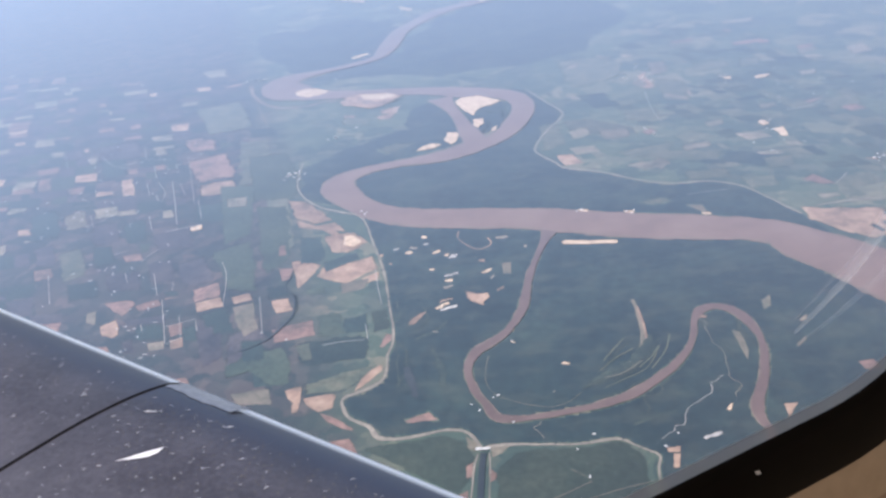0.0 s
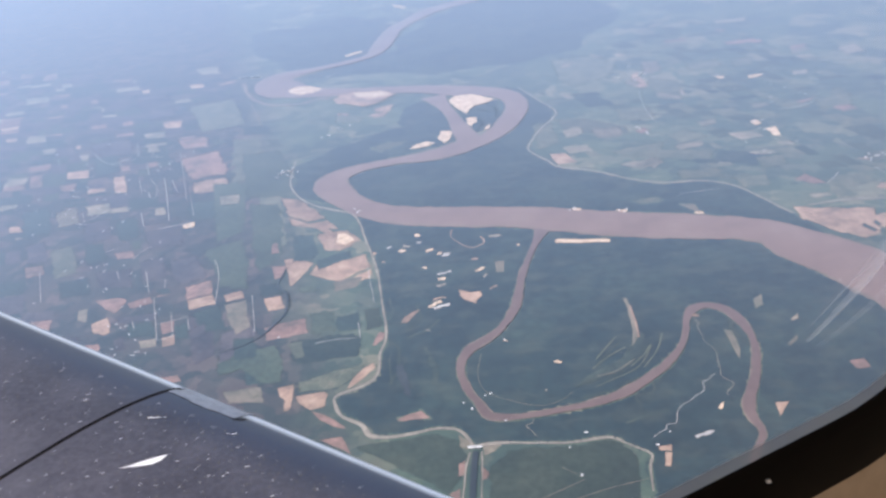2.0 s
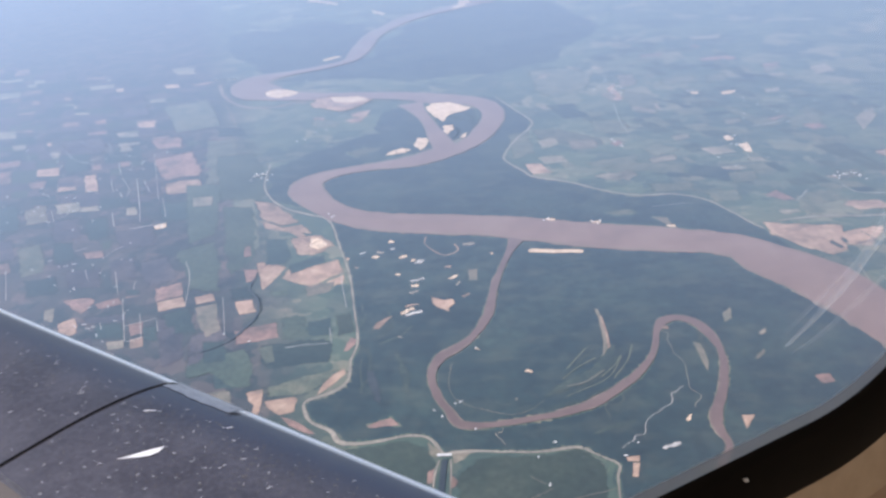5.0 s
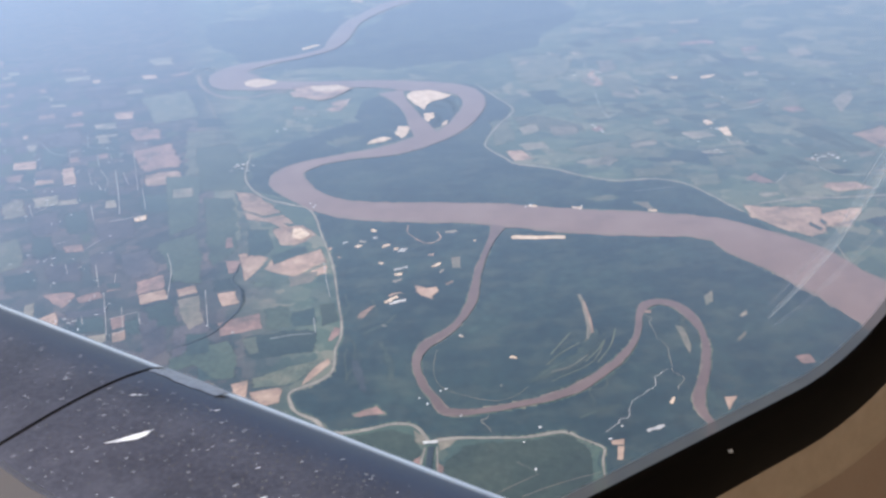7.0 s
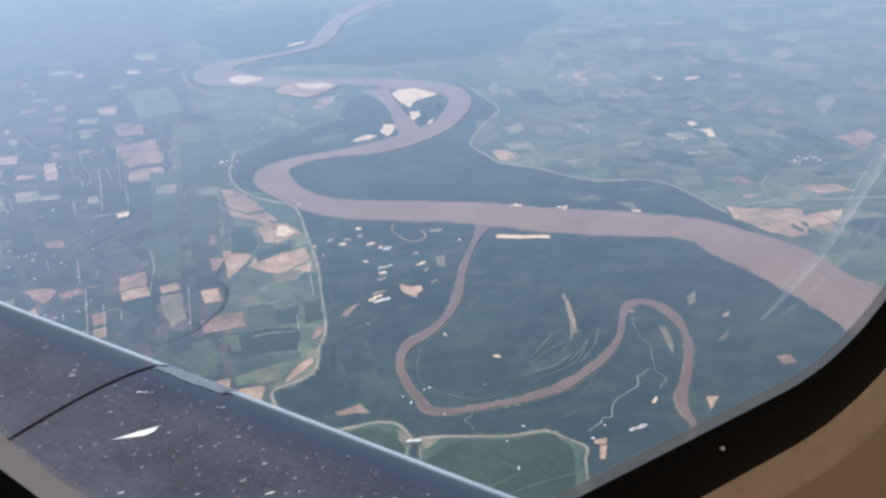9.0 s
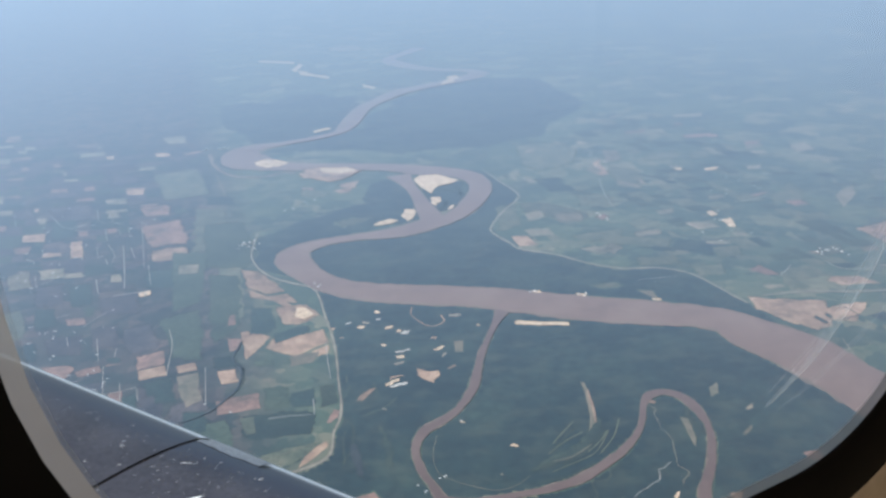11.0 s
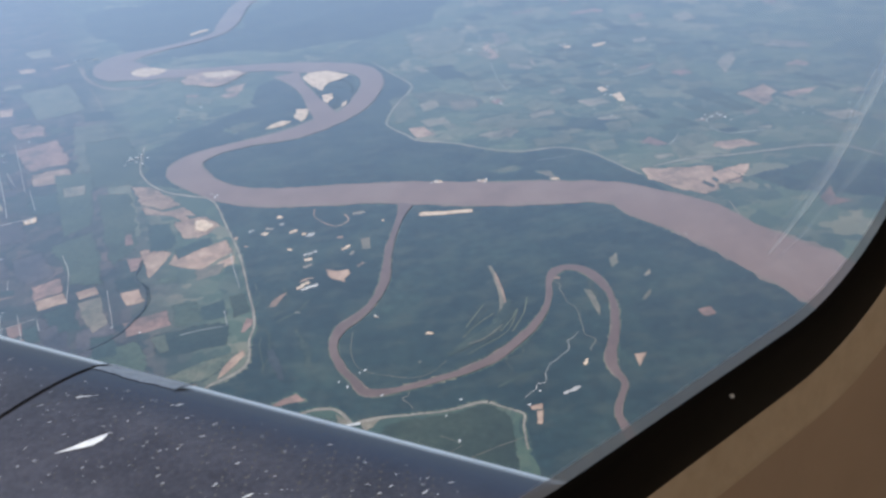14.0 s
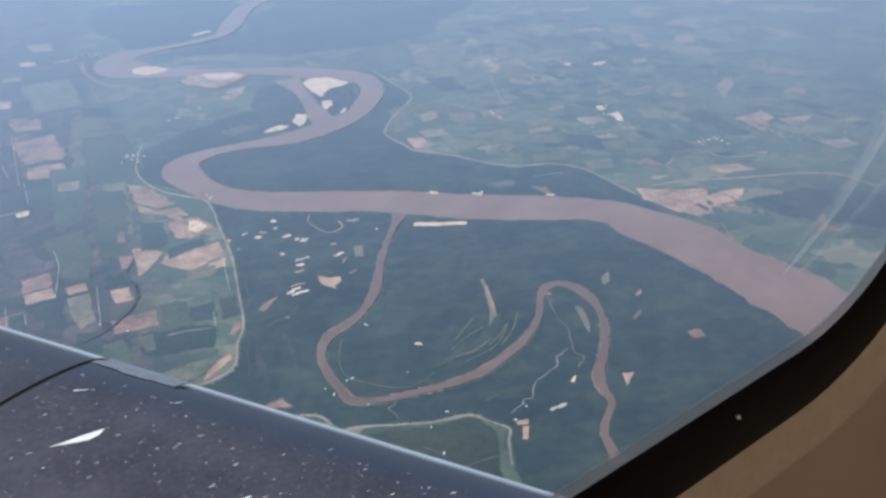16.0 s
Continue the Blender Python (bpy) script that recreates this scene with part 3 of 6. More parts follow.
plot('soil', [(-232.6, 1210.8), (-220.3, 1226.5), (-196.9, 1220.6), (-175.0, 1229.3), (-132.3, 1196.8), (-147.4, 1173.6), (-173.4, 1156.4), (-204.0, 1179.9), (-223.5, 1186.7)], 2.00)
plot('sand', [(-207.5, 1213.5), (-182.7, 1219.9), (-165.4, 1215.0), (-172.3, 1196.8), (-188.7, 1192.7)])
plot('soil', [(-166.4, 1124.8), (-135.6, 1140.3), (-136.3, 1115.1), (-153.7, 1110.3)])
plot('swale', [(-151.0, 996.2), (-128.1, 1012.3), (-94.3, 1013.7), (-117.4, 991.2), (-135.5, 978.8)])
plot('swale', [(-210.7, 1141.6), (-165.9, 1118.4), (-174.2, 1093.9), (-211.8, 1106.0)])
plot('fallow', [(-561.0, 1287.2), (-512.4, 1297.9), (-500.9, 1270.2), (-543.6, 1242.7)])
plot('fallow', [(-529.3, 1226.9), (-487.9, 1240.5), (-471.3, 1195.8), (-508.0, 1177.5)])
plot('swale', [(-640.7, 1274.3), (-620.6, 1276.0), (-615.9, 1264.2), (-633.7, 1259.3)])
plot('fallow', [(-552.6, 1068.1), (-538.1, 1091.0), (-522.7, 1071.5), (-535.6, 1045.0)])
plot('red', [(-229.9, 747.8), (-221.9, 749.2), (-217.1, 724.7), (-226.0, 723.4)])
plot('red', [(-221.7, 700.2), (-204.0, 698.1), (-204.2, 676.6), (-211.9, 671.2)])
plot('dark', [(-211.7, 764.1), (-186.5, 763.3), (-174.5, 717.0), (-180.2, 706.3), (-199.3, 703.1)])
plot('dark', [(-178.1, 703.8), (-142.7, 722.3), (-138.1, 707.9), (-170.9, 683.2)])
plot('soil', [(-192.3, 780.9), (-187.0, 785.4), (-165.7, 764.4), (-174.1, 760.4)])
plot('sand', [(-159.5, 758.5), (-152.5, 758.9), (-138.0, 742.1), (-151.2, 730.5), (-161.4, 737.8)])
plot('dry', [(-153.9, 660.2), (-122.8, 670.0), (-126.8, 648.0), (-150.0, 639.8)])
plot('fallow', [(-395.9, 931.6), (-373.9, 935.1), (-359.2, 890.3), (-379.8, 886.9)])
plot('swale', [(117.6, 1327.1), (187.8, 1331.9), (221.7, 1286.0), (206.8, 1217.4), (140.6, 1175.3), (119.0, 1212.2)])
plot('dry', [(124.8, 1269.2), (139.4, 1303.3), (156.4, 1306.1), (145.6, 1277.1)])
plot('dry', [(184.1, 1339.3), (209.1, 1317.4), (205.9, 1308.4), (184.1, 1326.0)])
plot('dry', [(256.3, 1275.7), (283.7, 1276.2), (280.7, 1219.8), (247.8, 1203.6)])
plot('swale', [(248.5, 1197.8), (291.0, 1173.0), (282.8, 1088.1), (243.4, 1129.8)])
plot('soil', [(222.8, 1170.1), (232.1, 1212.3), (246.4, 1232.5), (235.5, 1183.9)])
plot('dry', [(281.4, 1462.3), (316.9, 1446.2), (312.7, 1435.6), (281.3, 1450.6)])
plot('dry', [(307.4, 1480.1), (340.7, 1500.7), (340.2, 1488.5), (309.0, 1467.7)])
plot('swale', [(162.8, 904.9), (216.9, 917.5), (279.0, 904.1), (265.4, 878.7), (207.8, 891.0)])
plot('dry', [(181.7, 874.8), (196.3, 901.4), (209.7, 887.3), (195.3, 863.0)])
plot('swale', [(229.6, 960.1), (255.6, 979.3), (276.8, 948.5), (238.9, 932.2)])
plot('swale', [(390.9, 1250.6), (428.1, 1255.1), (412.6, 1216.2), (379.8, 1211.2)])
plot('dry', [(346.6, 918.4), (365.0, 915.4), (368.0, 900.6), (349.2, 905.4)])
plot('swale', [(427.7, 866.9), (462.9, 871.6), (456.6, 845.9), (423.4, 838.0)])
plot('swale', [(311.0, 875.0), (346.0, 879.7), (340.1, 850.7), (307.6, 842.8)])
plot('swale', [(213.0, 853.9), (265.8, 855.6), (265.3, 830.4), (214.5, 831.8)])
plot('swale', [(621.7, 1134.6), (662.5, 1137.2), (633.9, 1080.5), (599.8, 1082.1)])
plot('dry', [(356.3, 1046.9), (382.3, 1051.3), (382.6, 1037.6), (356.1, 1031.3)])
plot('dry', [(477.0, 859.2), (502.1, 862.0), (498.5, 849.2), (474.9, 846.3)])
plot('red', [(308.0, 739.7), (326.0, 741.1), (324.2, 729.8), (309.9, 725.4)])
plot('dry', [(216.9, 1184.8), (234.2, 1195.1), (236.5, 1162.2), (224.4, 1151.4), (217.0, 1165.9)])
plot('dry', [(141.9, 1000.5), (178.9, 1000.3), (178.6, 972.4), (141.5, 966.8)])
plot('dry', [(246.6, 1129.2), (283.5, 1097.6), (277.2, 1084.4), (244.9, 1104.8)])
plot('dry', [(101.8, 1007.2), (129.1, 1017.1), (131.3, 988.1), (103.3, 973.1)])
plot('swale', [(440.5, 1045.3), (494.0, 1063.3), (482.1, 1015.4), (435.2, 1010.7)])
plot('dry', [(229.6, 928.1), (267.2, 938.7), (266.7, 920.4), (231.4, 911.6)])
plot('swale', [(67.2, 1034.0), (94.5, 1040.0), (96.7, 958.9), (67.6, 944.9)])
plot('swale', [(182.7, 1068.9), (229.8, 1069.6), (228.6, 1025.4), (180.1, 1025.2)])
plot('swale', [(271.5, 829.5), (310.0, 830.0), (306.7, 800.4), (272.3, 799.5)])
plot('dry', [(452.1, 1168.4), (479.4, 1174.0), (475.1, 1152.9), (448.2, 1147.5)])
plot('swale', [(320.1, 1253.2), (374.0, 1254.1), (368.2, 1213.6), (312.8, 1207.6)])
plot('dry', [(274.9, 998.4), (300.3, 1004.5), (298.9, 988.2), (275.3, 982.0)])
plot('soil', [(308.1, 750.1), (334.3, 741.3), (383.6, 733.3), (369.6, 682.6), (352.1, 670.0), (326.8, 691.6), (304.9, 721.1)])
plot('soil', [(372.6, 715.7), (397.3, 725.0), (425.6, 727.5), (391.8, 685.5), (368.6, 693.3)])
plot('dark', [(359.8, 704.0), (367.3, 687.6), (362.3, 683.6), (355.3, 698.6)])
plot('dark', [(372.9, 708.3), (375.3, 698.3), (370.7, 694.2), (368.3, 702.9)])
plot('soil', [(-176.8, 504.8), (-161.9, 509.2), (-159.7, 492.4), (-159.7, 474.0), (-164.4, 471.9), (-166.6, 487.7), (-173.1, 493.6)])
plot('soil', [(-160.6, 492.5), (-135.3, 497.1), (-131.3, 494.1), (-132.4, 477.6), (-144.4, 472.1), (-157.3, 484.2)])
plot('red', [(-144.7, 474.1), (-133.2, 468.7), (-115.7, 454.9), (-113.1, 451.1), (-123.4, 453.7), (-136.3, 462.1)])
plot('swale', [(-163.4, 507.9), (-132.1, 520.9), (-103.4, 530.1), (-100.8, 526.8), (-113.0, 514.1), (-122.6, 500.8), (-133.1, 496.9), (-159.3, 495.1)])
plot('soil', [(-117.0, 509.4), (-109.4, 521.7), (-100.3, 531.3), (-98.5, 522.2), (-111.8, 503.4), (-120.3, 493.8)])
plot('red', [(-105.1, 551.8), (-100.4, 572.6), (-93.9, 570.2), (-95.0, 560.5), (-101.3, 551.5)])
plot('dry', [(-200.4, 504.1), (-189.4, 507.3), (-184.8, 494.6), (-194.6, 494.7)])
plot('dark', [(-209.9, 530.1), (-187.8, 535.6), (-179.9, 509.3), (-202.2, 507.8)])
plot('grass', [(-239.2, 551.9), (-189.1, 564.8), (-178.2, 546.2), (-170.8, 508.5), (-193.8, 510.5), (-212.8, 532.6), (-230.6, 521.0)])
plot('dark', [(-179.7, 568.8), (-119.9, 572.8), (-112.0, 567.1), (-113.6, 538.6), (-161.5, 532.4), (-172.8, 538.0)])
plot('swale', [(-179.2, 563.8), (-166.3, 567.5), (-160.2, 540.7), (-168.3, 539.1)])
plot('red', [(-206.9, 590.1), (-168.9, 602.1), (-162.1, 577.0), (-197.7, 570.5)])
plot('dark', [(-143.4, 601.2), (-119.7, 605.9), (-115.3, 575.7), (-138.9, 576.4)])
plot('fallow', [(-281.5, 620.2), (-250.9, 594.5), (-239.2, 551.9), (-251.8, 537.7), (-261.4, 554.0)])
plot('fallow', [(-243.3, 585.1), (-219.3, 600.1), (-207.5, 581.6), (-224.8, 542.8), (-233.5, 539.8)])
plot('grass', [(-167.4, 608.2), (-144.7, 610.4), (-138.7, 574.7), (-160.0, 573.5)])
plot('grass', [(-117.8, 607.6), (-104.2, 613.4), (-97.1, 579.0), (-111.0, 572.0)])
plot('dry', [(-521.1, 866.2), (-497.5, 878.1), (-472.8, 833.1), (-497.2, 819.5)])
plot('swale', [(-481.1, 767.3), (-461.7, 780.1), (-425.4, 712.9), (-445.1, 701.9)])
plot('red', [(-388.2, 655.7), (-359.9, 660.6), (-348.9, 653.4), (-355.1, 627.0), (-366.6, 635.7)])
plot('soil', [(-373.4, 615.9), (-359.9, 625.6), (-347.2, 599.8), (-349.6, 593.1), (-365.3, 596.4)])
plot('red', [(-351.9, 646.8), (-328.3, 657.1), (-322.0, 643.5), (-344.9, 635.4)])
plot('dark', [(-337.2, 607.7), (-310.9, 614.1), (-300.5, 586.5), (-328.9, 586.8)])
plot('soil', [(-297.6, 585.4), (-284.7, 589.3), (-278.9, 571.0), (-290.3, 568.0)])
plot('red', [(-305.5, 609.0), (-292.9, 614.9), (-285.4, 592.8), (-297.2, 588.8)])
plot('soil', [(-291.8, 645.1), (-266.8, 654.3), (-259.6, 633.9), (-283.3, 626.0)])
plot('red', [(-300.5, 668.3), (-277.9, 682.5), (-266.8, 654.3), (-291.8, 645.1)])
plot('dark', [(-279.7, 622.8), (-256.3, 633.5), (-235.7, 588.7), (-261.4, 586.9)])
plot('soil', [(-257.8, 649.3), (-239.2, 657.3), (-234.1, 642.8), (-251.9, 635.0)])
plot('dry', [(-253.6, 633.2), (-233.9, 641.8), (-216.2, 591.0), (-226.8, 579.2), (-239.2, 602.2)])
plot('fallow', [(-274.4, 596.9), (-261.3, 604.4), (-253.1, 584.4), (-266.0, 577.2)])
plot('red', [(-402.9, 750.1), (-383.4, 755.0), (-374.6, 739.3), (-393.8, 734.5)])
plot('sand', [(-344.6, 807.3), (-332.1, 812.5), (-328.0, 800.9), (-340.2, 797.1)])
plot('dark', [(-565.6, 875.5), (-536.1, 886.8), (-496.8, 808.5), (-528.0, 799.1)])
plot('fallow', [(-367.9, 729.0), (-341.0, 737.6), (-324.3, 690.0), (-350.2, 687.6)])
plot('fallow', [(-333.9, 724.9), (-305.6, 739.2), (-281.4, 685.1), (-302.7, 671.6), (-320.7, 689.6)])
plot('grass', [(-301.2, 744.7), (-264.0, 764.8), (-233.0, 658.6), (-264.0, 662.1)])
plot('grass', [(-340.2, 919.3), (-294.7, 915.7), (-267.2, 778.2), (-292.2, 755.9)])
plot('dark', [(-356.8, 868.6), (-323.7, 871.5), (-307.7, 817.5), (-340.1, 817.8)])
plot('dry', [(-322.3, 879.1), (-295.9, 883.1), (-287.5, 854.0), (-312.9, 851.6)])
plot('fallow', [(-471.4, 832.9), (-441.2, 840.2), (-416.9, 784.7), (-445.7, 778.0)])
plot('dark', [(-432.4, 834.7), (-407.3, 838.4), (-383.9, 780.4), (-407.2, 775.7)])
plot('fallow', [(-398.4, 822.9), (-355.3, 831.2), (-350.9, 819.2), (-392.9, 811.0)])
plot('fallow', [(-387.3, 800.7), (-345.1, 808.7), (-326.4, 760.2), (-366.7, 752.9)])
plot('dark', [(-447.2, 775.7), (-424.1, 780.4), (-402.9, 733.3), (-423.8, 728.8)])
plot('fallow', [(-517.7, 784.7), (-495.8, 792.3), (-470.4, 741.5), (-492.6, 737.1)])
plot('red', [(-494.0, 732.5), (-473.2, 737.1), (-461.7, 714.9), (-480.8, 708.2)])
plot('dark', [(-443.5, 698.4), (-411.4, 704.6), (-393.2, 666.3), (-423.4, 661.5)])
plot('fallow', [(-408.1, 710.9), (-369.7, 717.7), (-352.7, 677.3), (-389.7, 674.2)])
plot('dry', [(-395.6, 640.8), (-387.1, 643.7), (-376.7, 616.3), (-389.4, 621.2)])
plot('dark', [(-291.7, 603.1), (-278.3, 606.2), (-268.0, 579.1), (-280.9, 578.7)])
plot('fallow', [(-341.9, 586.3), (-333.0, 592.3), (-322.4, 569.4), (-331.4, 567.0)])
plot('dry', [(-317.6, 582.3), (-301.2, 585.7), (-294.5, 571.7), (-310.1, 568.3)])
plot('dark', [(-230.8, 575.4), (-209.2, 578.3), (-200.5, 548.3), (-220.0, 542.4)])
plot('soil', [(-231.3, 1235.7), (-192.8, 1243.3), (-144.7, 1229.6), (-121.7, 1210.2), (-148.0, 1190.8), (-178.7, 1172.5), (-209.7, 1197.0)], 2.1)
plot('sand', [(-199.0, 1235.3), (-155.8, 1233.7), (-134.4, 1214.4), (-159.4, 1200.2), (-188.5, 1208.7)])
plot('soil', [(-161.4, 1155.1), (-126.9, 1167.3), (-132.2, 1132.0), (-154.3, 1136.6)])
plot('sand', [(-299.4, 1290.6), (-274.7, 1288.0), (-251.4, 1270.3), (-261.3, 1253.4), (-287.8, 1259.1)])
plot('sand', [(-355.0, 2027.7), (-325.7, 2009.2), (-323.7, 1995.2), (-350.3, 2006.2)])
plot('sand', [(-304.5, 1965.5), (-271.0, 1947.2), (-268.6, 1927.5), (-300.4, 1945.2)])
plot('sand', [(12.1, 1891.3), (36.1, 1906.7), (40.4, 1868.2), (19.2, 1847.0)])
MAIN = RIVER_LOWER + [(x, y, w * (0.64 if y > 1550 else 0.82 if y > 1420 else 1.0)) for x, y, w in RIVER_UPPER]

# ---- land: one sheet to the horizon, with woods standing on it ----
FAN = 52.0
radii = np.concatenate([np.geomspace(300, 5600, 520)])
angles = np.radians(np.linspace(-FAN, FAN, 760))
rr, aa = np.meshgrid(radii, angles, indexing="ij")
gx, gy = rr * np.sin(aa), rr * np.cos(aa)
woods = np.zeros(gx.shape, bool)
line = lambda pts, a=0, b=None: [(p[0], p[1]) for p in pts[a:b]]
WOODS = [
    line(RIVER_LOWER, 0, 14) + line(LEVEE, 5) + line(DIKE) + [(96, 250), (900, 250), (900, 420), (470, 430)],
    line(RIVER_LOWER, 2, 22) + line(RIVER_UPPER, 0, 5) + line(ROAD_EAST),
    [(-230, 870), (-240, 915), (-243, 950), (-200, 1000), (-130, 1058), (-75, 1085), (-75, 1150), (-55, 1150), (-30, 1000), (-119, 955), (-186, 905), (-175, 860), (-150, 830), (-180, 835)],
    [(-440, 1570), (-340, 1415), (-300, 1395), (-187, 1435), (-177, 1605), (-160, 1754), (-334, 1720), (-450, 1650)],
]
WOODS += [
    [(-300, 1340), (-230, 1415), (-160, 1480), (-150, 1590), (-70, 1740), (40, 1860), (150, 1850), (240, 1760), (285, 1560), (170, 1370), (73, 1325), (-78, 1300)],
    [(-112, 1150), (-75, 1185), (-60, 1120), (-52, 1060), (-85, 1030), (-118, 1080)],
    [(250, 870), (330, 845), (330, 880), (270, 905), (215, 890)],
    [(410, 700), (430, 660), (560, 600), (700, 560), (760, 640), (560, 690), (480, 715)],
]
for w in WOODS:
    far = 0.09 * np.maximum(0.0, rr - 1150)
    woods |= inside(gx + 6 * (value_noise(gx, gy, 18, 5) - 0.5) + far * (value_noise(gx, gy, 90, 15) - 0.5), gy + 6 * (value_noise(gx, gy, 18, 6) - 0.5) + 2 * far * (value_noise(gx, gy, 70, 16) - 0.5), w)


def clear(lines, extra):
    """Keeps woods off a line of land by its half width and a verge."""
    s = spline(lines, 5.0)
    lo, hi = s[:, :2].min(0) - 60, s[:, :2].max(0) + 60
    box = (gx > lo[0]) & (gx < hi[0]) & (gy > lo[1]) & (gy < hi[1]) & woods
    idx = np.nonzero(box)
    px, py = gx[idx], gy[idx]
    near = np.zeros(len(px), bool)
    for k in range(0, len(px), 20000):
        d2 = (px[k:k + 20000, None] - s[None, :, 0]) ** 2 + (py[k:k + 20000, None] - s[None, :, 1]) ** 2
        near[k:k + 20000] = (d2 < (np.maximum(s[:, 2], 0.5) / 2 + extra)[None] ** 2).any(1)
    woods[idx[0][near], idx[1][near]] = False


for ln, ex in ((MAIN, 1.0), (RIVER_WEST, 1.0), (CREEK, 0.3), (OXBOW, 0.3), (LEVEE, 0.5), (DIKE, 0.5), (ROAD_EAST, 0.5), (ROAD_FAR_EAST, 2.0)):
    clear(ln, ex)
for _, corners, over in PLOTS:
    if over:
        continue
    lo = [min(c[i] for c in corners) - 4 for i in (0, 1)]
    hi = [max(c[i] for c in corners) + 4 for i in (0, 1)]
    box = (gx > lo[0]) & (gx < hi[0]) & (gy > lo[1]) & (gy < hi[1]) & woods
    idx = np.nonzero(box)
    hit = inside(gx[idx], gy[idx], list(corners))
    woods[idx[0][hit], idx[1][hit]] = False

rng = np.random.RandomState(4)
crowns = 0.12 + 0.12 * value_noise(gx, gy, 11.0, 21) + 0.1 * value_noise(gx, gy, 4.0, 22) + 0.08 * rng.rand(*gx.shape)
gz = np.where(woods, crowns, -0.5)
co = np.stack([gx, gy, gz], -1).reshape(-1, 3)
nr, na = gx.shape
ids = np.arange(nr * na).reshape(nr, na)
quads = np.stack([ids[:-1, :-1], ids[:-1, 1:], ids[1:, 1:], ids[1:, :-1]], -1)
anyw = woods[:-1, :-1] | woods[:-1, 1:] | woods[1:, 1:] | woods[1:, :-1]
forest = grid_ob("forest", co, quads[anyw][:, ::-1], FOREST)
tagged(forest, "dense dark green floodplain forest along the river", "forest", kind="stuff")
# the plain under and around it
flat = np.stack([gx, gy, np.full(gx.shape, 0.0)], -1)[::4, ::4].reshape(-1, 3)
fr, fa = gx[::4, ::4].shape
fi = np.arange(fr * fa).reshape(fr, fa)
fq = np.stack([fi[:-1, :-1], fi[:-1, 1:], fi[1:, 1:], fi[1:, :-1]], -1).reshape(-1, 4)[:, ::-1]
last = radians(float(np.degrees(angles[::4][-1])))
ra = np.concatenate([[0.001], np.geomspace(1, 300, 8), radii[::4][4::12], [5600.0]])
ta = np.linspace(last, 2 * math.pi - radians(FAN), 60)
r2, a2 = np.meshgrid(ra, ta, indexing="ij")
rest = np.stack([r2 * np.sin(a2), r2 * np.cos(a2), np.zeros(r2.shape)], -1).reshape(-1, 3)
ri = np.arange(r2.size).reshape(r2.shape) + len(flat)
rq = np.stack([ri[:-1, :-1], ri[:-1, 1:], ri[1:, 1:], ri[1:, :-1]], -1).reshape(-1, 4)[:, ::-1]
r3, a3 = np.meshgrid(np.concatenate([[0.001], np.geomspace(1, 301, 8)]), np.linspace(-radians(FAN), last, 16), indexing="ij")
core = np.stack([r3 * np.sin(a3), r3 * np.cos(a3), np.zeros(r3.shape)], -1).reshape(-1, 3)
ci = np.arange(r3.size).reshape(r3.shape) + len(flat) + len(rest)
cq = np.stack([ci[:-1, :-1], ci[:-1, 1:], ci[1:, 1:], ci[1:, :-1]], -1).reshape(-1, 4)[:, ::-1]
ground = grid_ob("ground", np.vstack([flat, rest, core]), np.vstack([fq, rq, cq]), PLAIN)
tagged(ground, "flat hazy green farmland plain reaching to the horizon", "ground", kind="structure")

# ---- rivers, roads ----
for nm, pts, wid, lab in (("river", MAIN, 3.0, "wide meandering river of pinkish brown silty water"),
                          ("river_branch", RIVER_WEST, 2.0, "short brown river arm beside a sandy island"),
                          ("creek", CREEK, 1.2, "narrow winding brown creek running into the river"),
                          ("oxbow", OXBOW, 1.2, "narrow brown oxbow channel looping through dark forest")):
    pts = [(x, y, w * (1.0 if wid > 1.5 else 0.80)) for x, y, w in pts]
    level = {"river": 0.585, "river_branch": 0.572, "creek": 0.566, "oxbow": 0.560}[nm]
    water = ribbon(nm, pts, level, WATER if wid > 1.5 else CREEKWATER, 0.0, 0.05 if wid > 1.5 else 0.22, 4.0, 3, thick=0.3)
    tagged(water, lab, "river", kind="structure")
    ribbon("bank", pts, level - 0.03, SILT, wid * 0.3, 0.08 if wid > 1.5 else 0.20, 4.0, 17, parent=water, thick=0.3)
ways = 0


def way(name, pts, mat, label):
    """A road, path or pale strip along a line of the plan, each a hair above the one before."""
    global ways
    if name == "forest_track":
        run = spline(pts, 3.0)
        wide = 1.6 * value_noise(run[:, 0], run[:, 1], 7.0, 88)
        pts = [(x + 7.0 * (a - 0.5), y + 7.0 * (b - 0.5), w * k) for (x, y, w), a, b, k in zip(run, value_noise(run[:, 0], run[:, 1], 9.0, 86), value_noise(run[:, 0], run[:, 1], 9.0, 87), wide)]
    tagged(ribbon(name, [(x, y, w * 0.74) for x, y, w in pts], (0.46 if name in ("forest_track", "meander_scar", "scroll_meadow", "sand_arc") else 0.24) + 0.0025 * ways, mat, 0.0, 0.28, 2.5, 23, soft=True), label, "road", kind="structure")
    ways += 1


way("levee_road", LEVEE, TRACK, "pale dirt road on a levee between fields and forest")
way("dike_road", DIKE, TRACK, "pale dirt road on a dike beside green fields")
way("river_road", ROAD_EAST, TRACK, "thin pale road winding round the forest edge")
way("plain_road", [(x, y, w * 0.7) for x, y, w in ROAD_FAR_EAST], TRACK, "straight pale across the plain")
way("field_track", TRACK_EAST, TRACK, "short pale dirt track near the river bank")
way("canal_bank", CANAL_WEST, TRACK, "pale bank of a straight canal")
way("canal_bank", CANAL_EAST, TRACK, "pale bank of a straight canal")
way("meander_scar", [(x, y, w * 0.4) for x, y, w in SCROLL], DRY, "thin pale curved scar of an old meander")
